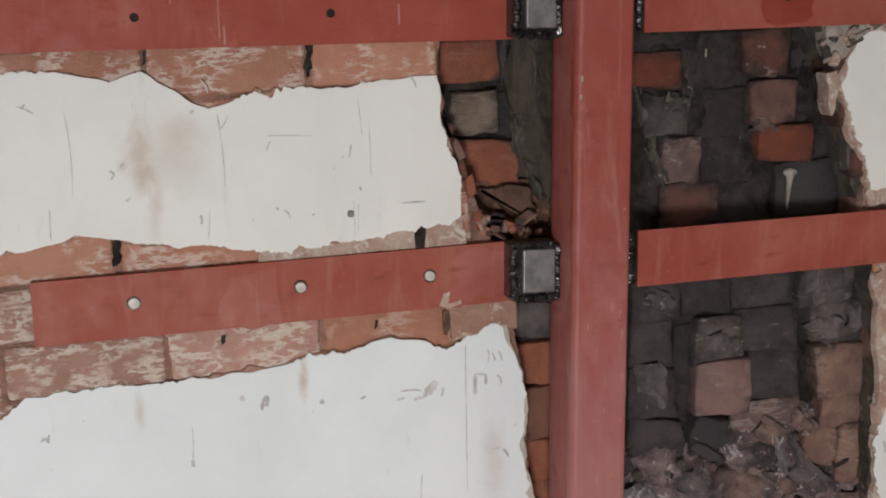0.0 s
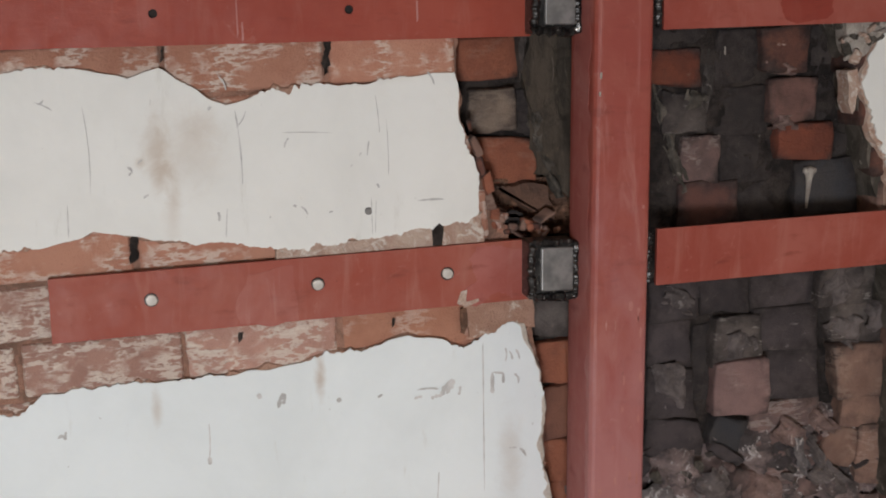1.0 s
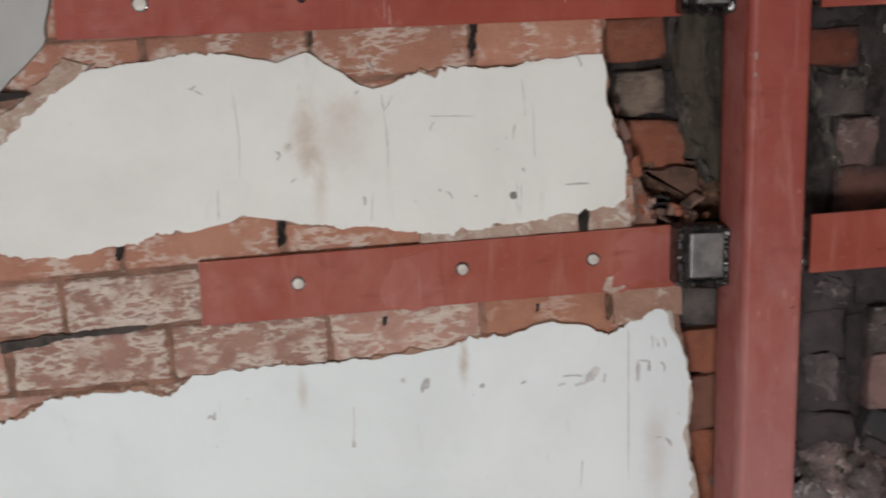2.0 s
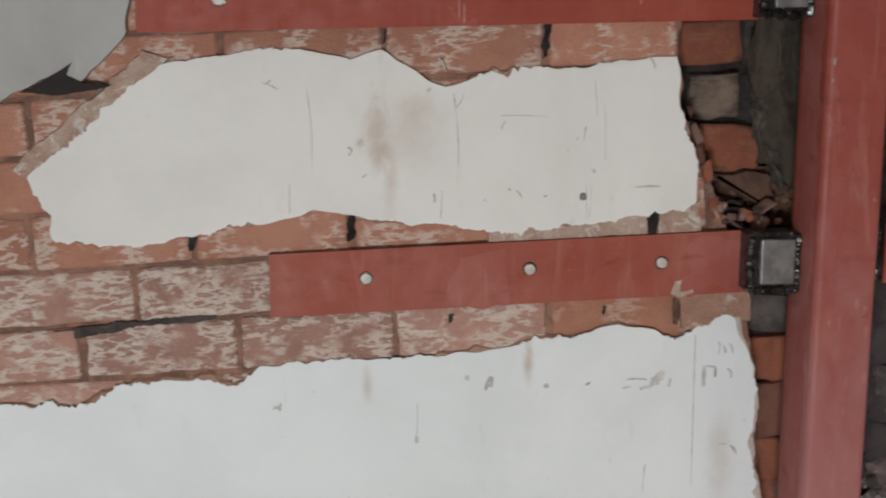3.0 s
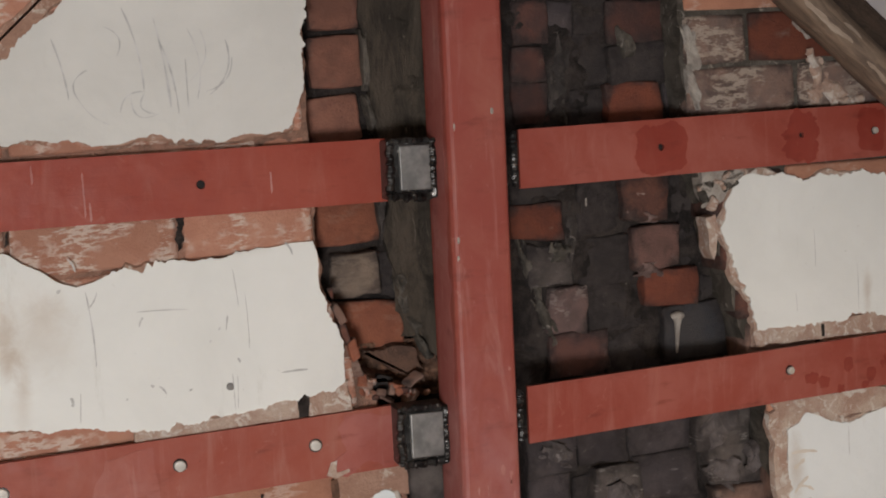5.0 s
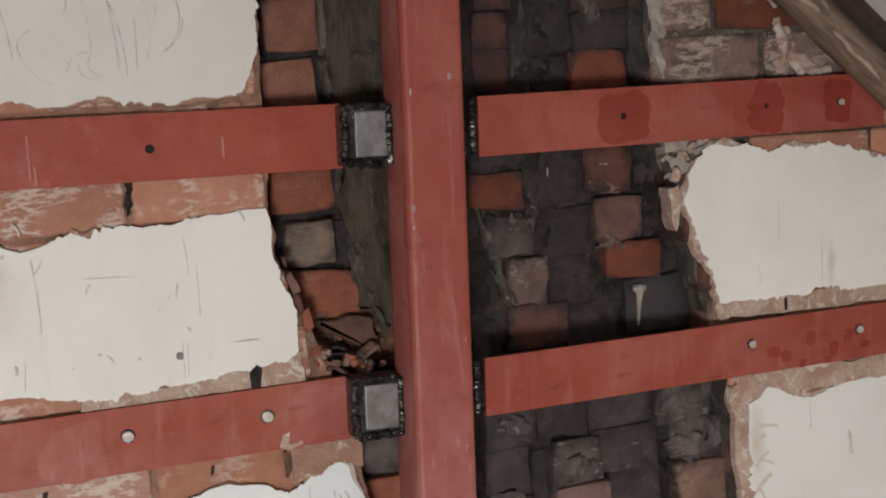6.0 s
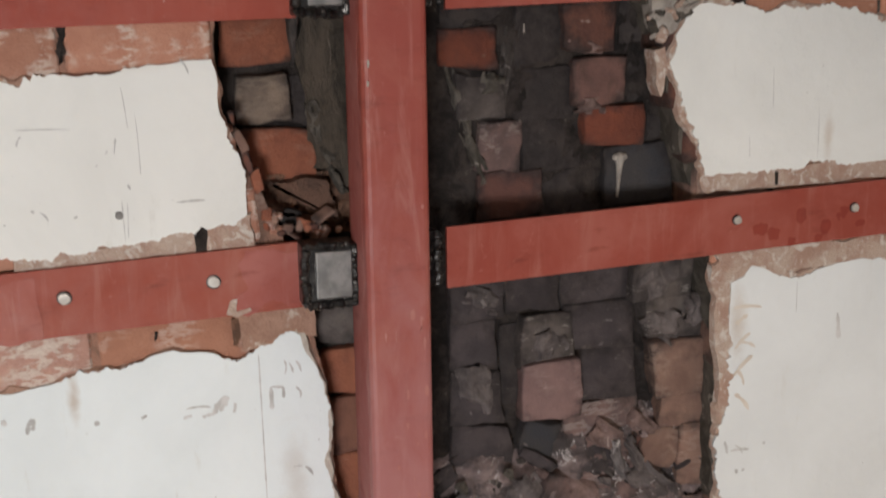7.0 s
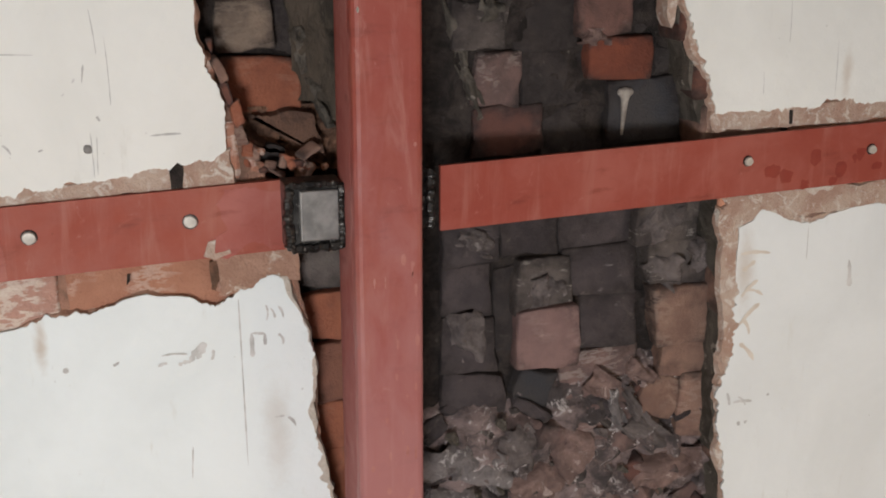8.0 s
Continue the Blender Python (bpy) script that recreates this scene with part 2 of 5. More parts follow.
# cool daylight on the lower patch, put into the plaster's base colour
PLASTER_COOL_LIT = plaster_material("cool_lit_plaster", (0.750, 0.797, 0.808), (0.695, 0.740, 0.748), STAINS)
PLASTER_PALE = plaster_material("pale_grey_white_plaster", (0.715, 0.735, 0.735), (0.655, 0.672, 0.670), STAINS)
# weaker light high on the wall, put into a darker plaster colour
PLASTER_DIM_LIT = plaster_material("dim_lit_limewash", (0.665, 0.655, 0.625), (0.59, 0.58, 0.55))
FILLET = plaster_material("grey_fillet_mortar", (0.42, 0.418, 0.405), (0.33, 0.328, 0.318))
PALE_SLOPE = plaster_material("pale_grey_distemper", (0.56, 0.57, 0.60), (0.49, 0.50, 0.53))
CEILING = plaster_material("old_distemper", (0.43, 0.36, 0.27), (0.36, 0.30, 0.22))


def paint_material(name, base, dusty, rough=0.5, wear=1.0, chalk=(0.48, 0.25, 0.20), foot=None):
    """Red oxide primer, brushed on steel, dusty and rubbed."""
    m, nt, bsdf = material(name)
    co = place(nt)
    c = mix(nt, ramp(nt, noisy(nt, co, 7, 6, 0.65, 0.5), 0.38, 0.72), base, dusty)
    c = mix(nt, ramp(nt, noisy(nt, place(nt, (1, 1, 3.0)), 14, 5, 0.6), 0.55, 0.8), c, [0.72 * v for v in base])
    pale = [0.6 * v + 0.4 * w for v, w in zip(dusty, chalk)]
    smudge = ramp(nt, noisy(nt, co, 26, 7, 0.7, 1.4), 0.60, 0.78)
    c = mix(nt, node(nt, "Math", {0: smudge, 1: 0.55 * wear}, operation="MULTIPLY").outputs[0], c, pale)
    scuff = ramp(nt, noisy(nt, place(nt, (3, 3, 0.7)), 45, 8, 0.75, 0.5), 0.67, 0.75)
    c = mix(nt, node(nt, "Math", {0: scuff, 1: 0.5 * wear}, operation="MULTIPLY").outputs[0], c, chalk)
    run = ramp(nt, noisy(nt, place(nt, (2.4, 2.4, 0.3)), 16, 6, 0.65, 0.6), 0.52, 0.74)
    c = mix(nt, node(nt, "Math", {0: run, 1: max(0.0, wear - 0.9)}, operation="MULTIPLY").outputs[0], c, pale)
    spot = ramp(nt, noisy(nt, co, 60, 4, 0.6, 0.4), 0.72, 0.78)
    c = mix(nt, node(nt, "Math", {0: spot, 1: 0.5 * wear}, operation="MULTIPLY").outputs[0], c, [0.5 * v for v in base])
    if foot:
        # paler pink towards the bottom, with an uneven upper limit
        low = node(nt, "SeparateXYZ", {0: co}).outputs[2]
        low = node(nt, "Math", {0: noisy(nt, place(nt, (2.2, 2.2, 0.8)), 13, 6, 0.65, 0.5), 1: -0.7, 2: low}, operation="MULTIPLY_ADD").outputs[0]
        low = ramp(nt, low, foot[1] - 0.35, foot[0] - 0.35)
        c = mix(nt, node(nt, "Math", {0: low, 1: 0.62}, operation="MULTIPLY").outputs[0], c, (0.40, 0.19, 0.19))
    nt.links.new(c, bsdf.inputs["Base Color"])
    bsdf.inputs["Specular IOR Level"].default_value = 0.3
    r = node(nt, "MapRange", {0: noisy(nt, co, 30), 1: 0.3, 2: 0.7, 3: rough - 0.08, 4: rough + 0.12}).outputs[0]
    nt.links.new(r, bsdf.inputs["Roughness"])
    h = node(nt, "Math", {0: noisy(nt, place(nt, (1, 1, 8)), 30, 4), 1: noisy(nt, co, 220, 3)}, operation="ADD").outputs[0]
    bump(nt, bsdf, h, 0.2, 0.001)
    return m


RED = paint_material("red_oxide_paint", (0.275, 0.038, 0.019), (0.32, 0.060, 0.036), 0.5, 1.15)
RED_MID = paint_material("handled_red_oxide_paint", (0.275, 0.050, 0.033), (0.335, 0.088, 0.066), 0.5, 1.3)
RED_DUSTY = paint_material("dusty_red_oxide_paint", (0.305, 0.066, 0.0426), (0.36, 0.118, 0.0886), 0.5, 1.4, (0.54, 0.34, 0.30))
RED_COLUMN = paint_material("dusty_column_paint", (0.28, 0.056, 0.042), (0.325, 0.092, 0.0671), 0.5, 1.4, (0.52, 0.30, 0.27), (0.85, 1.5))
# light on the column's left side, put into a paler copy of its paint
RED_SIDE_LIT = paint_material("side_lit_red_oxide_paint", (0.33, 0.092, 0.080), (0.39, 0.155, 0.142), 0.55, 1.45, (0.56, 0.38, 0.35))
RED_PINK = paint_material("dust_smeared_paint", (0.295, 0.058, 0.0344), (0.33, 0.094, 0.0654), 0.55, 1.3)
RED_SMEAR = paint_material("smeared_dusty_paint", (0.305, 0.068, 0.050), (0.36, 0.110, 0.090), 0.55, 1.4)
RED_FILM = paint_material("chalky_dust_on_paint", (0.37, 0.135, 0.115), (0.43, 0.20, 0.175), 0.6, 1.3, (0.58, 0.42, 0.38))
RED_WET = paint_material("thick_red_oxide_paint", (0.225, 0.030, 0.019), (0.265, 0.042, 0.028), 0.4)


def metal_material(name, base, alt, metallic, rough, fleck=0.0):
    m, nt, bsdf = material(name)
    co = place(nt)
    c = mix(nt, ramp(nt, noisy(nt, co, 40, 5, 0.6), 0.35, 0.65), base, alt)
    if fleck:
        c = mix(nt, ramp(nt, noisy(nt, co, 160, 4, 0.6), 0.66 - fleck * 0.1, 0.72), c, (0.5, 0.48, 0.45))
    nt.links.new(c, bsdf.inputs["Base Color"])
    bsdf.inputs["Metallic"].default_value = metallic
    bsdf.inputs["Roughness"].default_value = rough
    bump(nt, bsdf, noisy(nt, co, 180, 5), 0.3, 0.001)
    return m


BARE = metal_material("bare_rolled_steel", (0.25, 0.24, 0.23), (0.15, 0.145, 0.14), 0.5, 0.42)
WELD = metal_material("black_weld", (0.012, 0.011, 0.011), (0.05, 0.047, 0.045), 0.55, 0.33, 0.45)
ZINC = metal_material("zinc_bolt", (0.62, 0.58, 0.53), (0.42, 0.39, 0.35), 0.2, 0.5)
# near-black for the shade inside gaps and holes, put into the colour
HOLE = metal_material("painted_hole_dark", (0.010, 0.007, 0.006), (0.02, 0.012, 0.010), 0.0, 0.8)
PENCIL = metal_material("pencil_grey", (0.40, 0.395, 0.385), (0.60, 0.59, 0.58), 0.0, 0.8)

CREAM = metal_material("tan_brush_marks", (0.56, 0.49, 0.42), (0.64, 0.58, 0.51), 0.0, 0.85)
PLUG = metal_material("grey_plastic_plug", (0.16, 0.155, 0.15), (0.22, 0.21, 0.20), 0.0, 0.7)


def wood_material(name, base, dark, pale=(0.3, 0.25, 0.2), amount=0.0, turn=0.0):
    m, nt, bsdf = material(name)
    run = node(nt, "Mapping", {0: node(nt, "TexCoord").outputs["Object"], 2: (0, turn, 0)}).outputs[0]
    co = node(nt, "Mapping", {0: run, 3: (4, 25, 25)}).outputs[0]
    co2 = node(nt, "Mapping", {0: run, 3: (6, 30, 30)}).outputs[0]
    g = noisy(nt, co, 3, 8, 0.65, 1.2)
    c = mix(nt, ramp(nt, g, 0.35, 0.68), dark, base)
    c = mix(nt, ramp(nt, noisy(nt, co2, 2, 6, 0.7), 0.72 - 0.2 * amount, 0.85 - 0.2 * amount), c, pale)
    nt.links.new(c, bsdf.inputs["Base Color"])
    bsdf.inputs["Roughness"].default_value = 0.8
    bump(nt, bsdf, g, 0.6, 0.003)
    return m


TIMBER = wood_material("weathered_rafter_wood", (0.25, 0.172, 0.122), (0.12, 0.082, 0.06), (0.50, 0.41, 0.33), 0.42, -math.atan(0.84))
SCUFF = wood_material("pale_rubbed_wood", (0.42, 0.33, 0.26), (0.30, 0.225, 0.17), (0.55, 0.46, 0.38), 0.4, -math.atan(0.84))
BOARDS = wood_material("dark_roof_boards", (0.085, 0.058, 0.042), (0.04, 0.028, 0.022))
FLOORWOOD = wood_material("dusty_floor_boards", (0.30, 0.24, 0.18), (0.2, 0.15, 0.11))


# ---- building helpers ----
def part(name, bm, mat, parent=None, label="", smooth=False):
    """Links a bmesh as one mesh object, under a parent if given."""
    me = bpy.data.meshes.new(name)
    bmesh.ops.recalc_face_normals(bm, faces=bm.faces)
    bm.to_mesh(me)
    bm.free()
    me.materials.append(mat)
    if smooth:
        me.polygons.foreach_set("use_smooth", [True] * len(me.polygons))
    ob = new(name, me)
    if parent:
        ob.parent = parent
    if label:
        ob["label"] = label
    return ob


def box(x0, x1, y0, y1, z0, z1, bevel=0.0, segments=2):
    bm = bmesh.new()
    bmesh.ops.create_cube(bm, size=1, matrix=Matrix.Translation(((x0 + x1) / 2, (y0 + y1) / 2, (z0 + z1) / 2)) @ Matrix.Diagonal((x1 - x0, y1 - y0, z1 - z0, 1)))
    if bevel:
        bmesh.ops.bevel(bm, geom=bm.edges[:], offset=bevel, segments=segments, affect="EDGES", profile=0.5)
    return bm


def prism(outline, y0, y1, slope=0.0):
    """A slab with an outline in x and z, from y0 (front) to y1, its edge broken off at a slope."""
    bm = bmesh.new()
    front = outline
    if slope:
        n = len(outline)
        area = sum(outline[i - 1][0] * outline[i][1] - outline[i][0] * outline[i - 1][1] for i in range(n))
        sign = 1 if area > 0 else -1
        front = []
        for i, (x, z) in enumerate(outline):
            dx, dz = outline[(i + 1) % n][0] - outline[i - 1][0], outline[(i + 1) % n][1] - outline[i - 1][1]
            length = math.hypot(dx, dz) or 1
            off = slope * (1 + 0.8 * noise.noise(Vector((x, 1.3, z)) * 60))
            front.append((x - sign * dz / length * off, z + sign * dx / length * off))
    a = [bm.verts.new((x, y0, z)) for x, z in front]
    b = [bm.verts.new((x, y1, z)) for x, z in outline]
    bm.faces.new(a)
    bm.faces.new(b[::-1])
    for i in range(len(a)):
        j = (i + 1) % len(a)
        bm.faces.new((a[i], b[i], b[j], a[j]))
    return bm


def ragged(outline, step, big, small, seed, grow=0.0, spread=0.0):
    """The outline broken up into short stretches that wander in and out."""
    pts = []
    n = len(outline)
    for i in range(n):
        (x0, z0), (x1, z1) = outline[i], outline[(i + 1) % n]
        k = max(1, int(math.hypot(x1 - x0, z1 - z0) / step))
        pts += [(x0 + (x1 - x0) * j / k, z0 + (z1 - z0) * j / k) for j in range(k)]
    area = sum(pts[i - 1][0] * pts[i][1] - pts[i][0] * pts[i - 1][1] for i in range(len(pts)))
    sign = 1 if area > 0 else -1
    out = []
    for i, (x, z) in enumerate(pts):
        dx, dz = pts[(i + 1) % len(pts)][0] - pts[i - 1][0], pts[(i + 1) % len(pts)][1] - pts[i - 1][1]
        length = math.hypot(dx, dz) or 1
        nx, nz = sign * dz / length, -sign * dx / length
        p = Vector((x, seed * 3.7, z))
        off = big * noise.noise(p * 28) + small * 1.8 * max(0.0, noise.noise(p * 11 + Vector((3, 1, 7))) + 0.35) * (0.7 * noise.noise(p * 75) + 0.55 * noise.noise(p * 190)) + grow + spread * max(0.0, noise.noise(p * 17 + Vector((9, 5, 2))) + 0.25)
        out.append((x + nx * off, z + nz * off))
    return out


def rough_block(w, d, h, seed, rough, edge=0.007, warp=0.0):
    """A brick or stone of the given size, with worn edges and uneven faces."""
    bm = bmesh.new()
    bmesh.ops.create_cube(bm, size=2)
    bmesh.ops.subdivide_edges(bm, edges=bm.edges[:], cuts=4, use_grid_fill=True)
    half = Vector((w / 2, d / 2, h / 2))
    for v in bm.verts:
        co = Vector()
        for a in range(3):
            e = min(edge, half[a] * 0.5)
            u = abs(v.co[a])
            s = 1 if v.co[a] > 0 else -1
            co[a] = s * (half[a] if u > 0.9 else half[a] - e if u > 0.5 else u * half[a])
        inner = Vector([max(-half[a] + edge, min(half[a] - edge, co[a])) for a in range(3)])
        out = co - inner
        if out.length > edge:
            co = inner + out * (edge / out.length)
        if warp:
            f = [co[a] / half[a] for a in range(3)]
            for ci, (sx, sz) in enumerate(((-1, -1), (1, -1), (-1, 1), (1, 1))):
                k = (1 + sx * f[0]) * (1 + sz * f[2]) / 4
                co = co + noise.noise_vector(Vector((seed * 1.37 + 0.5, ci * 2.3 + 0.4, 0.7))) * warp * k
        p = co * 30 + Vector((seed * 7.3, seed * 3.1, seed))
        co += noise.noise_vector(p) * rough + noise.noise_vector(co * 90 + Vector((seed, 0, 0))) * rough * 0.4
        v.co = co
    return bm


def plate(x0, x1, zl, zr, height, thick, holes=()):
    """A steel flat from x0 to x1, its middle at zl and zr, with its face at y = 0 and round holes through it."""
    bm = bmesh.new()
    def z_at(x):
        return zl + (zr - zl) * (x - x0) / (x1 - x0)
    edges = []
    loops = [[(x0, zl - height / 2), (x1, zr - height / 2), (x1, zr + height / 2), (x0, zl + height / 2)]]
    for hx, hz, r in holes:
        loops.append([(hx + r * math.cos(a * math.pi / 8), hz + r * math.sin(a * math.pi / 8)) for a in range(16)])
    for loop in loops:
        vs = [bm.verts.new((x, 0, z)) for x, z in loop]
        edges += [bm.edges.new((vs[i], vs[(i + 1) % len(vs)])) for i in range(len(vs))]
    bmesh.ops.triangle_fill(bm, edges=edges, use_beauty=True)
    front = bm.faces[:]
    back = bmesh.ops.extrude_face_region(bm, geom=front)
    for g in back["geom"]:
        if isinstance(g, bmesh.types.BMVert):
            g.co.y += thick
    return bm


def beads(points, r, seed, name, parent, mat=WELD):
    """A weld: one rippled run of metal along a line."""
    bm = bmesh.new()
    a, b = Vector(points[0]), Vector(points[-1])
    ahead = (b - a).normalized()
    u = ahead.cross(Vector((0, 1, 0))).normalized()
    v = ahead.cross(u)
    k = int((b - a).length / 0.0012)
    last = None
    for i in range(k + 1):
        p = a.lerp(b, i / k)
        ripple = 0.88 + 0.14 * abs(math.sin(i * 0.55 + seed)) + 0.36 * noise.noise(p * 160 + Vector((seed, 0, 0)))
        ripple *= min(1.0, 0.3 + min(i, k - i) * 0.25)
        c = p + noise.noise_vector(p * 120 + Vector((0, seed, 0))) * r * 0.5
        ring = [bm.verts.new(c + (u * math.cos(q * math.pi / 4) + v * math.sin(q * math.pi / 4)) * r * ripple) for q in range(8)]
        if last:
            for q in range(8):
                bm.faces.new((last[q], last[(q + 1) % 8], ring[(q + 1) % 8], ring[q]))
        else:
            bm.faces.new(ring)
        last = ring
    bm.faces.new(last[::-1])
    return part(name, bm, mat, parent, "black weld bead")


def thing(name, label, category, group="", kind="", at=(0, 0, 0)):
    ob = new(name)
    ob.location = at
    ob.empty_display_size = 0.05
    return tagged(ob, label, category, group, kind)


# ---- the gable wall ----
SLOPE = 0.02      # the courses east of the flue rise a little; those west of it rise by 0.045
PITCH = 0.0815
BED = 0.022       # a bed joint at x = 0


def along(table, z):
    """A value read off a list of (z, value), rising z."""
    if z <= table[0][0]:
        return table[0][1]
    for (z0, v0), (z1, v1) in zip(table, table[1:]):
        if z <= z1:
            return v0 + (v1 - v0) * (z - z0) / (z1 - z0)
    return table[-1][1]


CHASE_L = ((-1.25, 0.37), (-0.40, 0.357), (-0.25, 0.345), (-0.14, 0.337), (-0.098, 0.327), (-0.044, 0.325), (0.06, 0.287), (0.098, 0.262), (0.138, 0.247), (0.187, 0.229), (0.227, 0.218), (0.30, 0.211), (0.5, 0.209), (1.2, 0.211))
CHASE_R = ((-1.25, 0.98), (-0.46, 0.976), (-0.40, 0.948), (-0.30, 0.951), (-0.18, 0.948), (-0.088, 0.938), (-0.017, 0.93), (0.076, 0.90), (0.149, 0.878), (0.195, 0.874), (0.233, 0.857), (0.29, 0.848), (0.345, 0.835), (0.357, 0.822), (0.53, 0.797), (1.2, 0.785))


wall = thing("wall_north", "old brick gable wall with a broken-out flue", "wall", kind="structure")
TOP = 1.35
edge_l = ragged([(-2.2, -1.25)] + [(x, z) for z, x in CHASE_L] + [(0.211, TOP), (-2.2, TOP)], 0.006, 0.005, 0.007, 1)
part("mortar_bed", prism(edge_l, 0.0058, 0.12), MORTAR, wall)
edge_r = ragged([(2.8, -1.25), (2.8, TOP), (0.785, TOP)] + [(x, z) for z, x in CHASE_R[::-1]], 0.012, 0.006, 0.004, 2)
part("mortar_bed", prism(edge_r, 0.0075, 0.12), DULL_MORTAR, wall)
part("flue_back", box(-2.2, 2.8, 0.115, 0.30, -1.25, TOP), SOOT_MORTAR, wall, "sooted back of the flue")

# bricks broken open inside the flue
flue_seed = [0]


def chase_brick(x, z, w, h, y, kind, tilt=0.0):
    """A brick end that shows in the broken-out flue, its face at y."""
    flue_seed[0] += 1
    n = flue_seed[0]
    ob = part("brick", rough_block(w + 0.007, 0.075, h + 0.006, n, 0.0055, 0.0038, 0.010), BRICK[kind], wall, smooth=True)
    rng = random.Random(n)
    ob.matrix_local = pose(x, y + 0.037, z, rng.uniform(-3, 3), tilt + rng.uniform(-2, 2) - 1, rng.uniform(-4, 4))


chase_brick(0.571, 0.607, 0.052, 0.060, 0.066, "umber")
chase_brick(0.626, 0.610, 0.037, 0.055, 0.072, "dim")
chase_brick(0.676, 0.620, 0.054, 0.060, 0.070, "soot")
chase_brick(0.751, 0.602, 0.091, 0.061, 0.062, "umber")
chase_brick(0.818, 0.621, 0.029, 0.067, 0.072, "soot")
chase_brick(0.569, 0.542, 0.052, 0.059, 0.066, "umber")
chase_brick(0.569, 0.480, 0.059, 0.056, 0.066, "umber")
chase_brick(0.674, 0.547, 0.054, 0.078, 0.070, "soot")
chase_brick(0.667, 0.475, 0.056, 0.053, 0.070, "soot")
chase_brick(0.740, 0.476, 0.092, 0.059, 0.052, "orange")
chase_brick(0.747, 0.538, 0.093, 0.058, 0.058, "soot")
chase_brick(0.818, 0.549, 0.031, 0.072, 0.072, "soot")
chase_brick(0.818, 0.482, 0.034, 0.055, 0.068, "dim")
chase_brick(0.577, 0.340, 0.088, 0.030, 0.070, "soot")
chase_brick(0.680, 0.313, 0.070, 0.081, 0.070, "soot")
chase_brick(0.751, 0.323, 0.080, 0.066, 0.056, "brown")
chase_brick(0.835, 0.317, 0.062, 0.081, 0.072, "soot")
chase_brick(0.571, 0.297, 0.082, 0.053, 0.058, "orange")
chase_brick(0.591, 0.229, 0.064, 0.064, 0.064, "ash")
chase_brick(0.686, 0.230, 0.079, 0.079, 0.066, "soot")
chase_brick(0.770, 0.246, 0.086, 0.063, 0.050, "pink")
chase_brick(0.855, 0.232, 0.044, 0.079, 0.074, "soot")
chase_brick(0.794, 0.179, 0.093, 0.061, 0.056, "orange")
chase_brick(0.620, 0.156, 0.061, 0.070, 0.062, "pinkish")
chase_brick(0.702, 0.152, 0.089, 0.067, 0.068, "soot")
chase_brick(0.632, 0.084, 0.093, 0.065, 0.060, "umber")
chase_brick(0.735, 0.079, 0.097, 0.066, 0.070, "soot")
chase_brick(0.838, 0.099, 0.103, 0.087, 0.054, "slate")
chase_brick(0.875, 0.164, 0.052, 0.050, 0.072, "soot")
# tall black block that puts the column's shadow on the flue into colour
chase_brick(0.552, 0.122, 0.039, 0.147, 0.078, "soot")
chase_brick(0.583, -0.073, 0.080, 0.064, 0.066, "dim")
chase_brick(0.671, -0.073, 0.081, 0.059, 0.064, "dim")
chase_brick(0.773, -0.067, 0.111, 0.055, 0.066, "dim")
chase_brick(0.879, -0.058, 0.094, 0.065, 0.050, "ash")
chase_brick(0.777, -0.131, 0.105, 0.070, 0.060, "dim")
chase_brick(0.902, -0.127, 0.099, 0.067, 0.050, "ash")
chase_brick(0.575, -0.147, 0.066, 0.075, 0.064, "dim")
chase_brick(0.689, -0.146, 0.079, 0.077, 0.050, "ash")
chase_brick(0.795, -0.212, 0.091, 0.079, 0.062, "dim")
chase_brick(0.582, -0.230, 0.078, 0.077, 0.064, "dim")
chase_brick(0.698, -0.225, 0.085, 0.086, 0.036, "rose")
chase_brick(0.912, -0.208, 0.087, 0.094, 0.040, "fresh")
chase_brick(0.926, -0.281, 0.086, 0.051, 0.044, "fresh")
# two tall black blocks that stand in for dark voids between bricks
chase_brick(0.869, -0.247, 0.040, 0.126, 0.078, "soot")
chase_brick(0.643, -0.196, 0.036, 0.156, 0.074, "soot")
chase_brick(0.680, -0.305, 0.057, 0.049, 0.056, "slate", 20)
chase_brick(0.786, -0.294, 0.115, 0.073, 0.060, "pinkish", -4)
chase_brick(0.883, -0.338, 0.056, 0.059, 0.048, "fresh", 28)
chase_brick(0.948, -0.361, 0.068, 0.100, 0.042, "fresh", 4)
chase_brick(0.796, -0.385, 0.098, 0.095, 0.052, "pinkish", -8)
chase_brick(0.591, -0.308, 0.092, 0.059, 0.064, "dim", 6)
chase_brick(0.955, -0.436, 0.087, 0.070, 0.058, "dim", -12)
chase_brick(0.270, 0.317, 0.092, 0.062, 0.058, "tawny")
chase_brick(0.275, 0.239, 0.068, 0.062, 0.050, "ashpale")
chase_brick(0.296, 0.159, 0.094, 0.063, 0.058, "tawny")
chase_brick(0.332, 0.236, 0.034, 0.066, 0.066, "soot")
chase_brick(0.367, -0.088, 0.055, 0.060, 0.050, "ash")
chase_brick(0.378, -0.164, 0.064, 0.066, 0.056, "tawny")
chase_brick(0.380, -0.248, 0.062, 0.080, 0.060, "russet")
chase_brick(0.379, -0.331, 0.061, 0.062, 0.056, "tawny")
chase_brick(0.385, -0.410, 0.064, 0.075, 0.060, "tawny")
chase_brick(0.261, 0.554, 0.078, 0.072, 0.058, "russet")
chase_brick(0.256, 0.470, 0.074, 0.064, 0.058, "russet")
chase_brick(0.265, 0.636, 0.078, 0.064, 0.058, "russet")

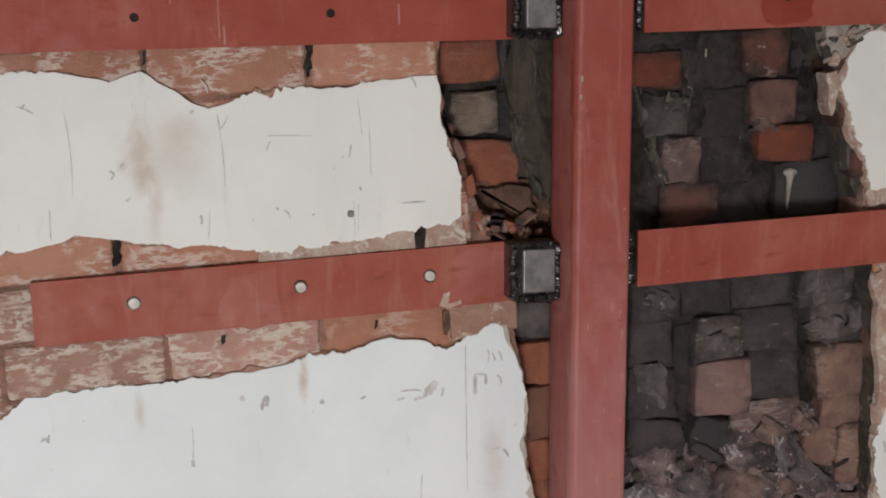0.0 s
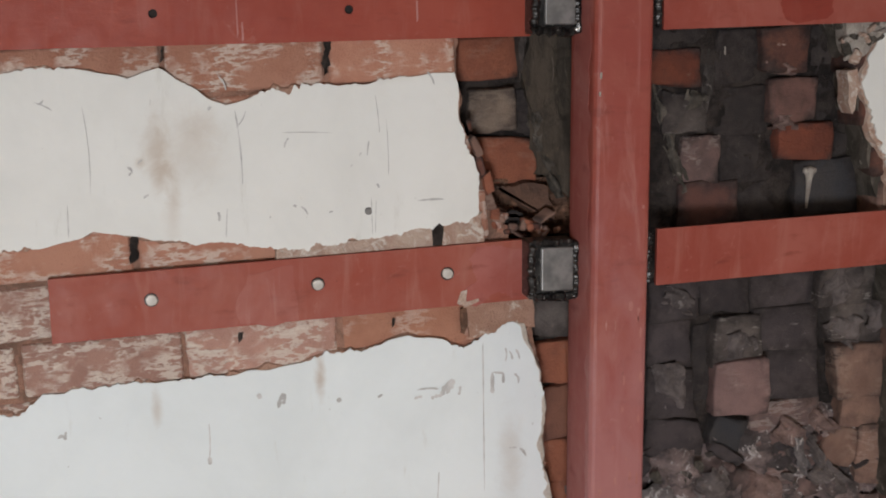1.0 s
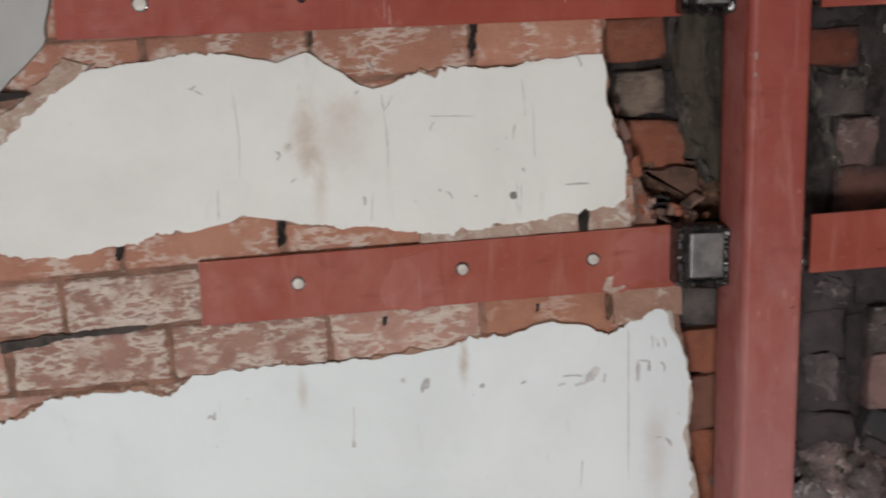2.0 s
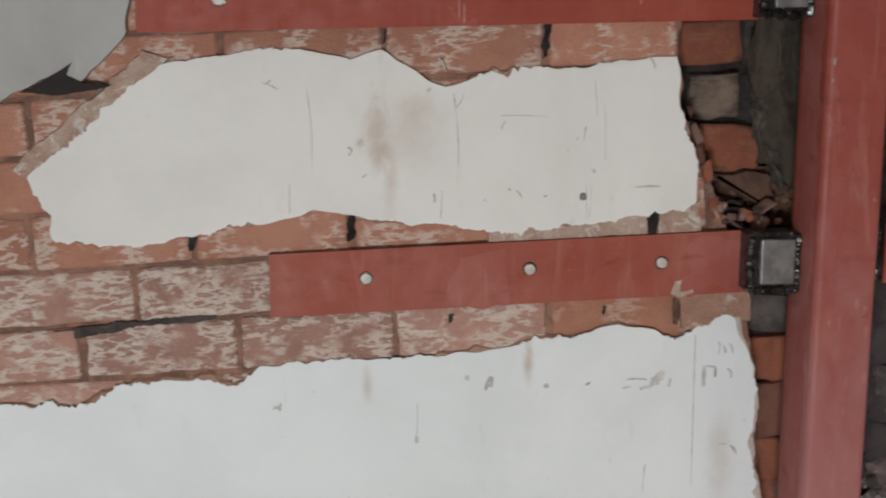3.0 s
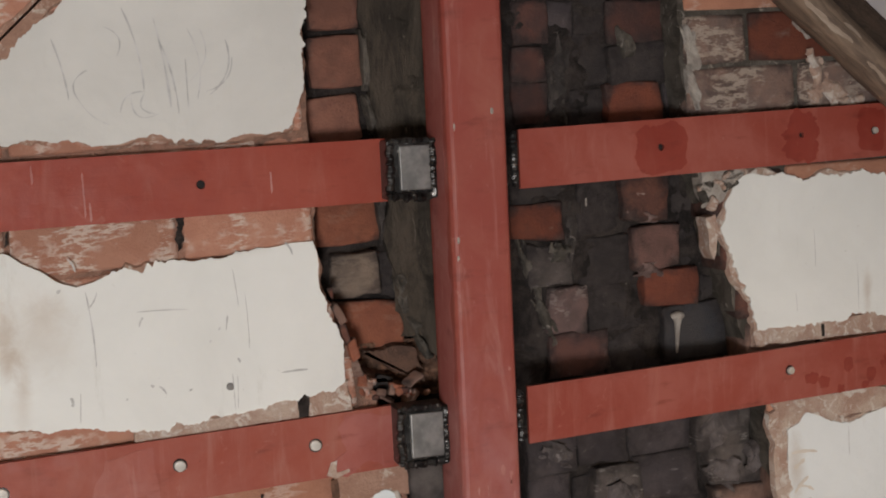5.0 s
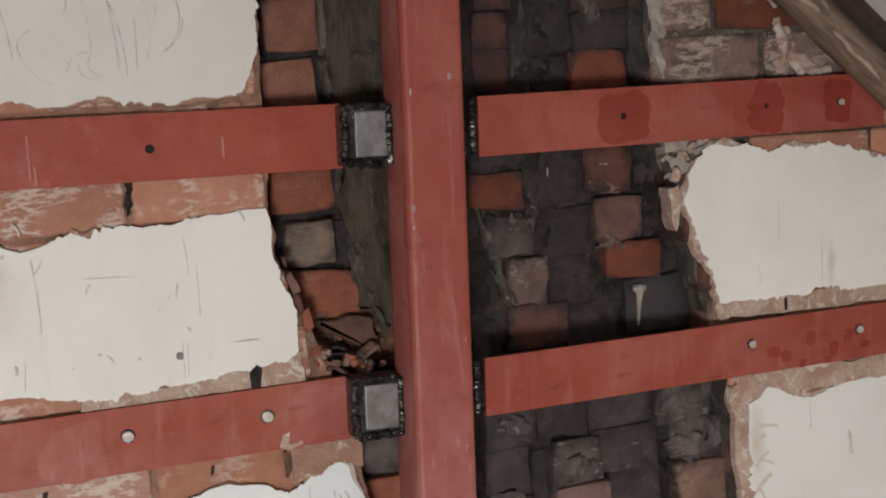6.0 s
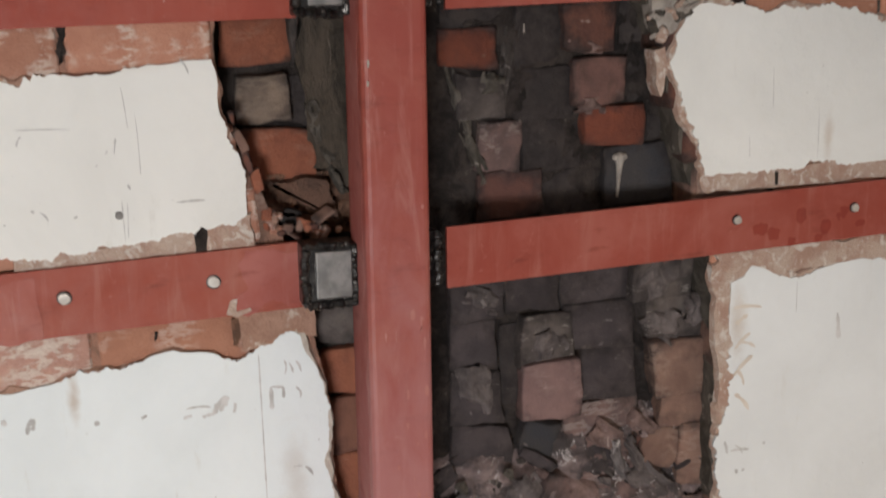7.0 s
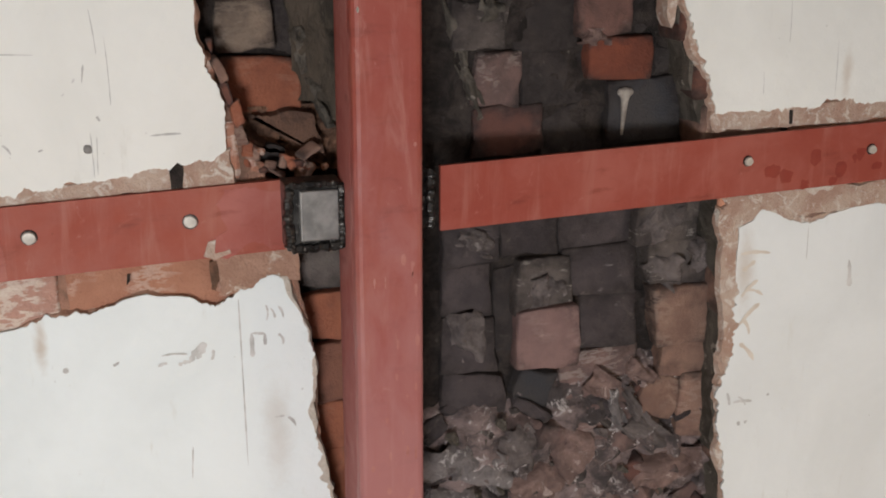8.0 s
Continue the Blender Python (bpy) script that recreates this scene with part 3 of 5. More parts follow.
# uneven sooted mortar between them
def lumpy(x0, x1, z0, z1, step, depth, amps, seed):
    """A sheet of uneven mortar or rubble that faces the room."""
    bm = bmesh.new()
    nx, nz = int((x1 - x0) / step), int((z1 - z0) / step)
    rows = []
    for i in range(nx + 1):
        col = []
        for j in range(nz + 1):
            x, z = x0 + (x1 - x0) * i / nx, z0 + (z1 - z0) * j / nz
            p = Vector((x, seed, z))
            y = depth(x, z) + sum(a * noise.noise(p * f) for f, a in amps)
            col.append(bm.verts.new((x, y, z)))
        rows.append(col)
    for i in range(nx):
        for j in range(nz):
            bm.faces.new((rows[i][j], rows[i + 1][j], rows[i + 1][j + 1], rows[i][j + 1]))
    return bm


ob = part("flue_mortar", lumpy(0.19, 1.02, -0.36, 1.15, 0.006, lambda x, z: 0.0715 + 0.006 * min(1.0, max(0.0, -z / 0.05)), ((9, 0.006), (30, 0.008), (80, 0.006)), 3), SOOT_MORTAR, wall, "sooted mortar between the broken bricks", True)

# the sooted lining beside the column
lining = ragged([(0.345, 0.16), (0.352, 0.20), (0.322, 0.285), (0.330, 0.34), (0.318, 0.45), (0.309, 0.50), (0.305, 0.64), (0.30, 1.1), (0.50, 1.1), (0.50, 0.12), (0.40, 0.10)], 0.012, 0.008, 0.005, 5)
part("flue_lining", prism(lining, 0.052, 0.116), PARGING, wall, "dark sooted lining of the flue")
part("flue_lining", lumpy(0.335, 0.49, 0.14, 1.1, 0.005, lambda x, z: 0.049 + 0.012 * max(0.0, (0.36 - x) / 0.03), ((8, 0.012), (25, 0.010), (70, 0.006)), 8), PARGING, wall, "rough sooted lining", True)

# ashy rubble that fills the foot of the flue
ob = part("rubble", lumpy(0.40, 1.0, -1.2, -0.27, 0.0055, lambda x, z: 0.058 + 0.07 * max(0.0, (z + 0.36 - 0.045 * min(1.0, max(0.0, (x - 0.64) / 0.06))) / 0.09) ** 1.4,
    ((6, 0.022), (16, 0.020), (40, 0.018), (95, 0.011), (210, 0.004)), 0), RUBBLE, wall, "ashy grey rubble and mortar", True)

pale = ragged([(0.822, 0.372), (0.86, 0.372), (0.90, 0.362), (0.876, 0.345), (0.862, 0.315), (0.845, 0.30), (0.828, 0.33)], 0.007, 0.007, 0.006, 9)
part("mortar_smear", prism(pale, -0.003, 0.03), PALE_MORTAR, wall, "pale crumbled mortar")
pale = ragged([(0.828, 0.292), (0.846, 0.296), (0.850, 0.262), (0.842, 0.226), (0.834, 0.245)], 0.007, 0.004, 0.004, 10)
part("mortar_smear", prism(pale, -0.003, 0.03), BEIGE, wall, "pale crumbled mortar")

rng = random.Random(77)
for k in range(130):
    x, z = rng.uniform(0.46, 0.97), rng.uniform(-0.60, -0.305)
    z -= 0.05 * max(0.0, (0.62 - x) / 0.12)
    size = rng.uniform(0.012, 0.05) * (1.0 if k % 3 else 1.4)
    kinds = ("dim", "ash", "slate", "soot", "ash", "dim") if x < 0.64 else ("pinkish", "dim", "pinkish", "umber", "ash", "dim") if x < 0.85 else ("pinkish", "fresh", "umber", "dim", "pinkish", "pinkish")
    ob = part("rubble_block", rough_block(size, 0.04, size * rng.uniform(0.4, 0.9), 120 + k, 0.006, 0.003, 0.35 * size), BRICK[rng.choice(kinds)], wall)
    ob.matrix_local = pose(x, 0.076 + rng.uniform(-0.016, 0.012) + 0.3 * max(0, z + 0.36), z, rng.uniform(-35, 35), rng.uniform(-50, 50), rng.uniform(-35, 35))
for k in range(60):
    x, z = rng.uniform(0.47, 0.93), rng.uniform(-0.56, -0.29)
    ob = part("mortar_chip", rough_block(rng.uniform(0.006, 0.024), 0.012, rng.uniform(0.004, 0.012), 250 + k, 0.003, 0.002, 0.008), (LILAC_MORTAR, DULL_MORTAR, ASH_MORTAR, DULL_MORTAR)[k % 4], wall)
    ob.matrix_local = pose(x, 0.052 + rng.uniform(-0.014, 0.008) + 0.5 * max(0, z + 0.36), z, rng.uniform(-40, 40), rng.uniform(-60, 60), rng.uniform(-40, 40))


def daub(x, z, w, h, y, tilt, mat, seed, rough=0.008):
    """A daub of old mortar that stands a little proud and runs out unevenly."""
    bm = bmesh.new()
    n = 18
    c, d = math.cos(radians(tilt)), math.sin(radians(tilt))
    grid = []
    for i in range(n + 1):
        col = []
        for j in range(n + 1):
            u, v = 2 * i / n - 1, 2 * j / n - 1
            p = Vector((x + c * u * w - d * v * h, seed * 1.7, z + d * u * w + c * v * h))
            reach = math.hypot(u, v) * (1 + 1.1 * noise.noise(Vector((u * 1.6, seed * 2.3, v * 1.6))))
            off = 0.030 * max(0.0, reach - 0.45) ** 1.5 + rough * noise.noise(p * 45) + 0.6 * rough * noise.noise(p * 120)
            col.append(bm.verts.new((p.x, y + off, p.z)))
        grid.append(col)
    for i in range(n):
        for j in range(n):
            bm.faces.new((grid[i][j], grid[i + 1][j], grid[i + 1][j + 1], grid[i][j + 1]))
    return part("mortar_smear", bm, mat, wall, smooth=True)


# old mortar clinging to the bricks of the flue
for k, (x, z, w, h, y, tilt, mat) in enumerate((
        (0.556, 0.225, 0.009, 0.055, 0.062, 18, DULL_MORTAR), (0.580, 0.145, 0.010, 0.045, 0.060, 22, DULL_MORTAR), (0.634, 0.275, 0.012, 0.075, 0.066, -4, ASH_MORTAR),
        (0.606, 0.246, 0.018, 0.016, 0.058, -10, DULL_MORTAR), (0.618, 0.515, 0.018, 0.075, 0.066, 0, ASH_MORTAR), (0.728, 0.565, 0.012, 0.034, 0.050, 14, DULL_MORTAR),
        (0.756, 0.209, 0.022, 0.012, 0.047, 0, DUSTY_MORTAR), (0.748, 0.295, 0.030, 0.010, 0.054, -12, DUSTY_MORTAR), (0.870, -0.055, 0.040, 0.026, 0.037, 30, LILAC_MORTAR),
        (0.885, -0.135, 0.034, 0.024, 0.037, -40, LILAC_MORTAR), (0.930, -0.120, 0.016, 0.030, 0.037, 0, LILAC_MORTAR), (0.690, -0.150, 0.030, 0.022, 0.038, 15, LILAC_MORTAR),
        (0.580, -0.215, 0.028, 0.040, 0.052, 10, LILAC_MORTAR), (0.590, -0.075, 0.030, 0.018, 0.054, -20, LILAC_MORTAR), (0.800, -0.320, 0.040, 0.020, 0.043, -35, DUSTY_MORTAR),
        (0.850, -0.300, 0.030, 0.016, 0.041, -45, DUSTY_MORTAR))):
    daub(x, z, w, h, y, tilt, mat, 20 + k)
# daubs on the rubble and beside the column
for k, (x, z, w, h, y, tilt, mat) in enumerate((
        (0.346, 0.205, 0.009, 0.030, 0.041, 8, DULL_MORTAR), (0.360, 0.160, 0.008, 0.026, 0.041, 22, DULL_MORTAR), (0.374, 0.125, 0.008, 0.024, 0.040, 25, DULL_MORTAR),
        (0.540, -0.405, 0.050, 0.026, 0.036, 12, PALE_ASH), (0.600, -0.425, 0.046, 0.034, 0.034, -20, PALE_ASH), (0.655, -0.395, 0.034, 0.030, 0.036, 35, LILAC_MORTAR),
        (0.560, -0.480, 0.050, 0.030, 0.033, -10, PALE_ASH), (0.690, -0.460, 0.048, 0.032, 0.033, 20, DUSTY_MORTAR), (0.740, -0.420, 0.034, 0.048, 0.035, 10, DUSTY_MORTAR),
        (0.860, -0.395, 0.040, 0.022, 0.035, -40, LILAC_MORTAR), (0.900, -0.460, 0.060, 0.026, 0.033, 8, DUSTY_MORTAR), (0.840, -0.350, 0.012, 0.040, 0.035, 30, LILAC_MORTAR),
        (0.808, -0.350, 0.012, 0.034, 0.035, 12, PALE_ASH), (0.320, 0.330, 0.007, 0.050, 0.044, 4, ASH_MORTAR), (0.308, 0.555, 0.007, 0.045, 0.044, 2, DULL_MORTAR),
        (0.312, 0.475, 0.006, 0.030, 0.044, 10, DULL_MORTAR))):
    daub(x, z, w, h, y, tilt, mat, 36 + k)
for k, (x, z, w, h, tilt, mat) in enumerate((
        (1.033, 0.515, 0.014, 0.036, 10, BEIGE), (1.062, 0.482, 0.030, 0.024, -20, BEIGE), (1.095, 0.463, 0.024, 0.014, -5, BEIGE), (1.030, 0.478, 0.014, 0.016, 0, BEIGE),
        (0.815, 0.495, 0.012, 0.036, 6, PALE_MORTAR), (0.812, 0.555, 0.012, 0.038, 14, PALE_MORTAR), (1.005, 0.585, 0.010, 0.024, 40, PALE_MORTAR))):
    daub(x, z, w, h, -0.005, tilt, mat, 70 + k, 0.006)
fillet = ragged([(-0.78, 0.21), (-0.705, 0.258), (-0.66, 0.276), (-0.622, 0.266), (-0.585, 0.30), (-0.552, 0.338), (-0.546, 0.372), (-0.546, 0.53), (-0.95, 0.42)], 0.008, 0.006, 0.004, 31)
part("mortar_fillet", prism(fillet, -0.012, 0.02), FILLET, wall, "pale mortar packed under the roof slope")
# dark slabs set on the wall stand in for the shade of open gaps
gap = ragged([(-0.70, 0.257), (-0.676, 0.268), (-0.657, 0.277), (-0.628, 0.297), (-0.637, 0.279), (-0.615, 0.270), (-0.580, 0.265), (-0.612, 0.257), (-0.655, 0.253)], 0.006, 0.004, 0.003, 32)
part("open_joint", prism(gap, -0.0155, 0.0), HOLE, wall, "dark slab painted as a gap in the brickwork")
gap = ragged([(0.170, 0.083), (0.186, 0.085), (0.188, 0.066), (0.186, 0.046), (0.170, 0.046)], 0.003, 0.002, 0.003, 33)
part("open_joint", prism(gap, -0.0054, 0.0), SOOT_MORTAR, wall, "dark slab painted as a gap in the brickwork")
smear = ragged([(0.218, -0.042), (0.322, -0.036), (0.327, -0.085), (0.30, -0.078), (0.27, -0.092), (0.225, -0.098)], 0.007, 0.006, 0.004, 34)
part("mortar_smear", prism(smear, -0.0045, 0.01), BASECOAT, wall, "pinkish smeared mortar")
gap = ragged([(0.214, -0.052), (0.221, -0.050), (0.224, -0.075), (0.219, -0.092), (0.212, -0.088)], 0.003, 0.004, 0.003, 43)
part("open_joint", prism(gap, -0.0050, 0.0), BROKEN, wall, "crumbled joint beside smeared mortar")
# dark slabs painting the shade of notches where mortar has fallen out
for k, (x, z0, z1, w) in enumerate(((0.022, 0.296, 0.346, 0.0045), (-0.203, 0.318, 0.340, 0.004), (-0.254, 0.045, 0.082, 0.005), (-0.479, 0.030, 0.052, 0.006), (-0.113, -0.085, -0.068, 0.004), (0.112, -0.074, -0.060, 0.003))):
    gap = ragged([(x - w, z0), (x + w * 0.6, z0 + 0.004), (x + w, z1), (x - w * 0.5, z1)], 0.003, 0.004, 0.004, 90 + k)
    part("open_joint", prism(gap, -0.0012, 0.004), SOOT_MORTAR, wall, "dark slab painted as a gap in the brickwork")
gap = ragged([(-0.68, -0.083), (-0.60, -0.074), (-0.54, -0.067), (-0.45, -0.064), (-0.45, -0.068), (-0.54, -0.078), (-0.60, -0.086), (-0.68, -0.096)], 0.004, 0.005, 0.004, 97)
part("open_joint", prism(gap, -0.0012, 0.004), ASH_MORTAR, wall, "raked-out dark bed joint")
# crumbled lime mortar at the corner of the plaster by the flue
rng = random.Random(33)
for k in range(26):
    u = rng.random()
    x, z = 0.826 + 0.075 * u + rng.uniform(-0.012, 0.012), 0.318 + 0.05 * u ** 0.6 + rng.uniform(-0.022, 0.008)
    ob = part("mortar_chip", rough_block(rng.uniform(0.008, 0.022), 0.012, rng.uniform(0.005, 0.014), 500 + k, 0.003, 0.003, 0.006), (PALE_MORTAR, DULL_MORTAR, BEIGE)[k % 3], wall, smooth=True)
    ob.matrix_local = pose(x, -0.002 + rng.uniform(-0.004, 0.004), z, rng.uniform(-30, 30), rng.uniform(-60, 60), rng.uniform(-30, 30))
# broken brick and mortar above the lower stub
part("broken_mortar", lumpy(0.245, 0.41, 0.045, 0.135, 0.003, lambda x, z: 0.056 + 0.10 * max(0.0, x - 0.34), ((30, 0.008), (80, 0.008), (160, 0.005)), 12), BROKEN, wall, "broken brown brick and mortar")
# two pieces of one cracked brick, the crack running down towards the stub
for k, (pts, y) in enumerate((
        ([(0.262, 0.109), (0.283, 0.096), (0.316, 0.082), (0.350, 0.066), (0.378, 0.054), (0.352, 0.052), (0.338, 0.068), (0.318, 0.066), (0.304, 0.078), (0.290, 0.074), (0.280, 0.058), (0.262, 0.056)], 0.026),
        ([(0.272, 0.124), (0.285, 0.131), (0.330, 0.134), (0.362, 0.126), (0.372, 0.090), (0.376, 0.066), (0.350, 0.076), (0.318, 0.092), (0.288, 0.108)], 0.036))):
    part("brick_piece", prism(ragged(pts, 0.004, 0.005, 0.005, 210 + k), y, y + 0.03, 0.004), (BROKEN, DUSKY)[k], wall, "cracked brown brick")
# dark slab for the shade of a hole in the broken brick
gap = ragged([(0.284, 0.068), (0.289, 0.088), (0.301, 0.090), (0.318, 0.083), (0.316, 0.070), (0.30, 0.060), (0.276, 0.060)], 0.004, 0.004, 0.003, 37)
part("open_joint", prism(gap, 0.026, 0.04), HOLE, wall, "dark slab painted as a gap in the brickwork")
for k, (x, z, w, h, kind) in enumerate(((0.297, 0.066, 0.016, 0.010, "fresh"), (0.312, 0.068, 0.010, 0.016, "fresh"), (0.330, 0.066, 0.020, 0.012, "brown"), (0.286, 0.062, 0.012, 0.008, "brown"), (0.272, 0.076, 0.010, 0.022, "limed"), (0.346, 0.082, 0.030, 0.008, "fresh"))):
    ob = part("brick_chip", rough_block(w, 0.02, h, 60 + k, 0.002, 0.003, 0.004), BRICK[kind], wall, smooth=True)
    ob.matrix_local = pose(x, 0.012, z, 8 * k - 20, 15 - 9 * k, 6 * k - 12)

rng = random.Random(52)
for k in range(14):
    u = rng.random()
    ob = part("brick_chip", rough_block(rng.uniform(0.006, 0.022), 0.016, rng.uniform(0.005, 0.013), 400 + k, 0.003, 0.003, 0.007), BRICK[rng.choice(("fresh", "tawny", "fresh", "wall"))], wall, smooth=True)
    ob.matrix_local = pose(0.262 + 0.105 * u, 0.008 + 0.010 * rng.random(), 0.056 + 0.045 * (1 - u) * rng.random(), rng.uniform(-30, 30), rng.uniform(-50, 50), rng.uniform(-30, 30))

rng = random.Random(61)
for k, (x, z, w, h, tilt) in enumerate(((0.238, 0.192, 0.012, 0.030, 20), (0.247, 0.160, 0.010, 0.036, 14), (0.256, 0.135, 0.014, 0.030, 24), (0.262, 0.108, 0.012, 0.024, 8), (0.228, 0.222, 0.008, 0.020, 12), (0.268, 0.090, 0.014, 0.018, -12))):
    ob = part("brick_chip", rough_block(w, 0.02, h, 440 + k, 0.003, 0.002, 0.006), BRICK[("fresh", "brown", "tawny")[k % 3]], wall)
    ob.matrix_local = pose(x, 0.006 + 0.004 * (k % 2), z, rng.uniform(-12, 12), -tilt, rng.uniform(-15, 15))

# a pale drip of mortar down one brick
bm = bmesh.new()
for i in range(24):
    u = i / 23
    bmesh.ops.create_icosphere(bm, subdivisions=2, radius=0.0062 - 0.0040 * u + 0.0022 * max(0, 1 - 5 * u), matrix=Matrix.Translation((0.803 - 0.003 * u, 0.051, 0.130 - 0.058 * u)))
for dx in (-0.006, 0.006):
    bmesh.ops.create_icosphere(bm, subdivisions=2, radius=0.006, matrix=Matrix.Translation((0.803 + dx, 0.051, 0.131)))
part("mortar_drip", bm, PALE_MORTAR, wall, "pale drip of mortar", True)
part("mortar_drip", box(0.655, 0.658, 0.066, 0.072, 0.316, 0.330, 0.001), PALE_MORTAR, wall)

# ---- steelwork ----
column = thing("steel_column", "red oxide painted steel box column against the wall", "column", at=(0.423, -0.066, -1.25))
bm = box(-0.045, 0.041, -0.052, 0.060, 0.006, 2.36, 0.009, 3)
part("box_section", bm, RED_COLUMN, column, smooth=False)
part("base_plate", box(-0.09, 0.09, -0.1, 0.055, 0, 0.008, 0.002), RED, column)


# pale sheet on the column's left face; the side light is in its colour
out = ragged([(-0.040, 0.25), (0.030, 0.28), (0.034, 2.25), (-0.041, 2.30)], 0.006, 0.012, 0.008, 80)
ob = part("dust_film", prism(out, 0.0, 0.0012), RED_SIDE_LIT, column, "paler sheet for the lit side of the column")
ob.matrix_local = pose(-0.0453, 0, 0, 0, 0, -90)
rng = random.Random(21)
for k, (x, z) in enumerate(((-0.036, 1.545), (-0.037, 1.520), (-0.035, 1.70), (0.02, 1.72), (0.028, 1.21), (0.012, 0.985), (0.018, 1.035), (0.03, 1.36), (-0.02, 0.93))):
    w, h = rng.uniform(0.0008, 0.002), rng.uniform(0.002, 0.006)
    out = [(x + w * math.cos(a * math.pi / 5), z + h * math.sin(a * math.pi / 5)) for a in range(10)]
    part("paint_chip", prism(ragged(out, 0.002, 0.002, 0.001, 60 + k), -0.0526, -0.0515), PALE_MORTAR if k < 4 else RED_FILM, column)


for k in range(20):
    x, z = rng.uniform(-0.030, 0.032), rng.uniform(0.80, 1.22)
    w, h = rng.uniform(0.0008, 0.0028), rng.uniform(0.003, 0.011)
    out = [(x + w * math.cos(a * math.pi / 5), z + h * math.sin(a * math.pi / 5)) for a in range(10)]
    part("paint_chip", prism(ragged(out, 0.002, 0.003, 0.002, 160 + k), -0.0523, -0.0515), RED_FILM, column)


def bolt(x, y, z, r, seed, parent):
    """A round-headed coach bolt, set a little askew."""
    rng = random.Random(seed)
    bm = bmesh.new()
    rings = ((1.0, 0.0), (1.0, -0.0030), (0.88, -0.0042), (0.4, -0.0046), (0.0, -0.0047))
    last = None
    uneven = [r * rng.uniform(0.93, 1.06) for a in range(16)]
    for k, (f, dy) in enumerate(rings):
        ring = [bm.verts.new((uneven[a] * f * math.cos(a * math.pi / 8), dy, uneven[a] * f * math.sin(a * math.pi / 8) * 0.96)) for a in range(16)] if f else [bm.verts.new((0, dy, 0))]
        if last:
            for a in range(16):
                b = (a + 1) % 16
                bm.faces.new((last[a], last[b], ring[b], ring[a]) if len(ring) > 1 else (last[a], last[b], ring[0]))
        last = ring
    # dark ring that paints the shadow round the bolt head
    ring = bmesh.new()
    bmesh.ops.create_cone(ring, cap_ends=True, segments=20, radius1=r * 1.22, radius2=r * 1.12, depth=0.0014, matrix=pose(0, 0, 0, 90))
    ob = part("bolt", bm, ZINC, parent, "pale zinc bolt head")
    part("shadow_ring", ring, WELD, ob, "dark ring painted as the shadow round the bolt")
    ob.matrix_local = pose(x, y, z, rng.uniform(-6, 6), rng.uniform(0, 40), rng.uniform(-6, 6))
    return ob


def paint_patch(x, z, w, h, seed, parent, holes):
    """Paint brushed on again, squarish, with an uneven edge."""
    out = []
    for a in range(28):
        c, d = math.cos(a * math.pi / 14), math.sin(a * math.pi / 14)
        out.append((x + w * math.copysign(abs(c) ** 0.55, c), z + h * math.copysign(abs(d) ** 0.45, d)))
    bm = bmesh.new()
    edges = []
    loops = [ragged(out, 0.003, 0.009, 0.007, seed)] + [[(hx + r * math.cos(q * math.pi / 8), hz + r * math.sin(q * math.pi / 8)) for q in range(16)] for hx, hz, r in holes if abs(hx - x) < w]
    for loop in loops:
        vs = [bm.verts.new((px, -0.0006, pz)) for px, pz in loop]
        edges += [bm.edges.new((vs[i], vs[(i + 1) % len(vs)])) for i in range(len(vs))]
    bmesh.ops.triangle_fill(bm, edges=edges, use_beauty=True)
    return part("paint_patch", bm, RED_WET, parent, "darker fresh paint")


# black disc set inside the hole to paint its depth
def hole_back(x, z, r, parent):
    bm = bmesh.new()
    bmesh.ops.create_circle(bm, cap_ends=True, segments=16, radius=r * 1.05, matrix=pose(x, 0.0058, z, 90))
    return part("bolt_hole_shade", bm, HOLE, parent, "black disc for the shade inside an empty bolt hole")


GROUP = "steel flats across the gable"
# upper flat, bolted to the wall
flat = thing("steel_flat", "red painted steel flat with empty bolt holes fixed across brickwork", "steel bar", GROUP, at=(0, -0.0120, 0))
holes = ((-0.212, 0.384, 0.0062), (0.054, 0.388, 0.0062))
part("bar", plate(-0.538, 0.316, 0.381, 0.394, 0.090, 0.010, holes), RED, flat)
for hx, hz, r in holes:
    hole_back(hx, hz, r, flat)
bolt(-0.426, -0.0005, 0.381, 0.0092, 3, flat)
for k, (x, z0, z1) in enumerate(((-0.101, 0.352, 0.412), (-0.094, 0.346, 0.372), (-0.165, 0.40, 0.425), (0.15, 0.37, 0.40))):
    part("scratch", prism(ragged([(x, z0), (x + 0.0022, z0 + 0.004), (x + 0.0012, z1), (x - 0.0006, z1)], 0.004, 0.001, 0.0008, 70 + k), -0.0004, 0.0003), RED_FILM, flat, "pale scratch in the paint")

# lower flat
flat = thing("steel_flat", "red painted steel flat with three zinc bolts on brickwork", "steel bar", GROUP, at=(0, -0.0120, 0))
part("bar", plate(-0.371, 0.316, -0.0195, 0.0060, 0.0915, 0.010), RED_PINK, flat)
for i, (bx, bz) in enumerate(((-0.234, -0.010), (0.0, 0.0), (0.191, 0.006))):
    bolt(bx, -0.0005, bz, 0.0083, 10 + i, flat)

smear = ragged([(0.222, -0.036), (0.314, -0.034), (0.314, 0.046), (0.238, 0.041), (0.232, 0.01)], 0.004, 0.016, 0.009, 35)
part("dust_smear", prism(smear, -0.0005, 0.0005), RED_SMEAR, flat, "paler dusty paint")
smear = ragged([(-0.115, -0.055), (-0.03, -0.05), (-0.035, 0.03), (-0.10, 0.02)], 0.006, 0.012, 0.005, 36)
part("dust_smear", prism(smear, -0.0005, 0.0005), RED_DUSTY, flat, "paler dusty paint")

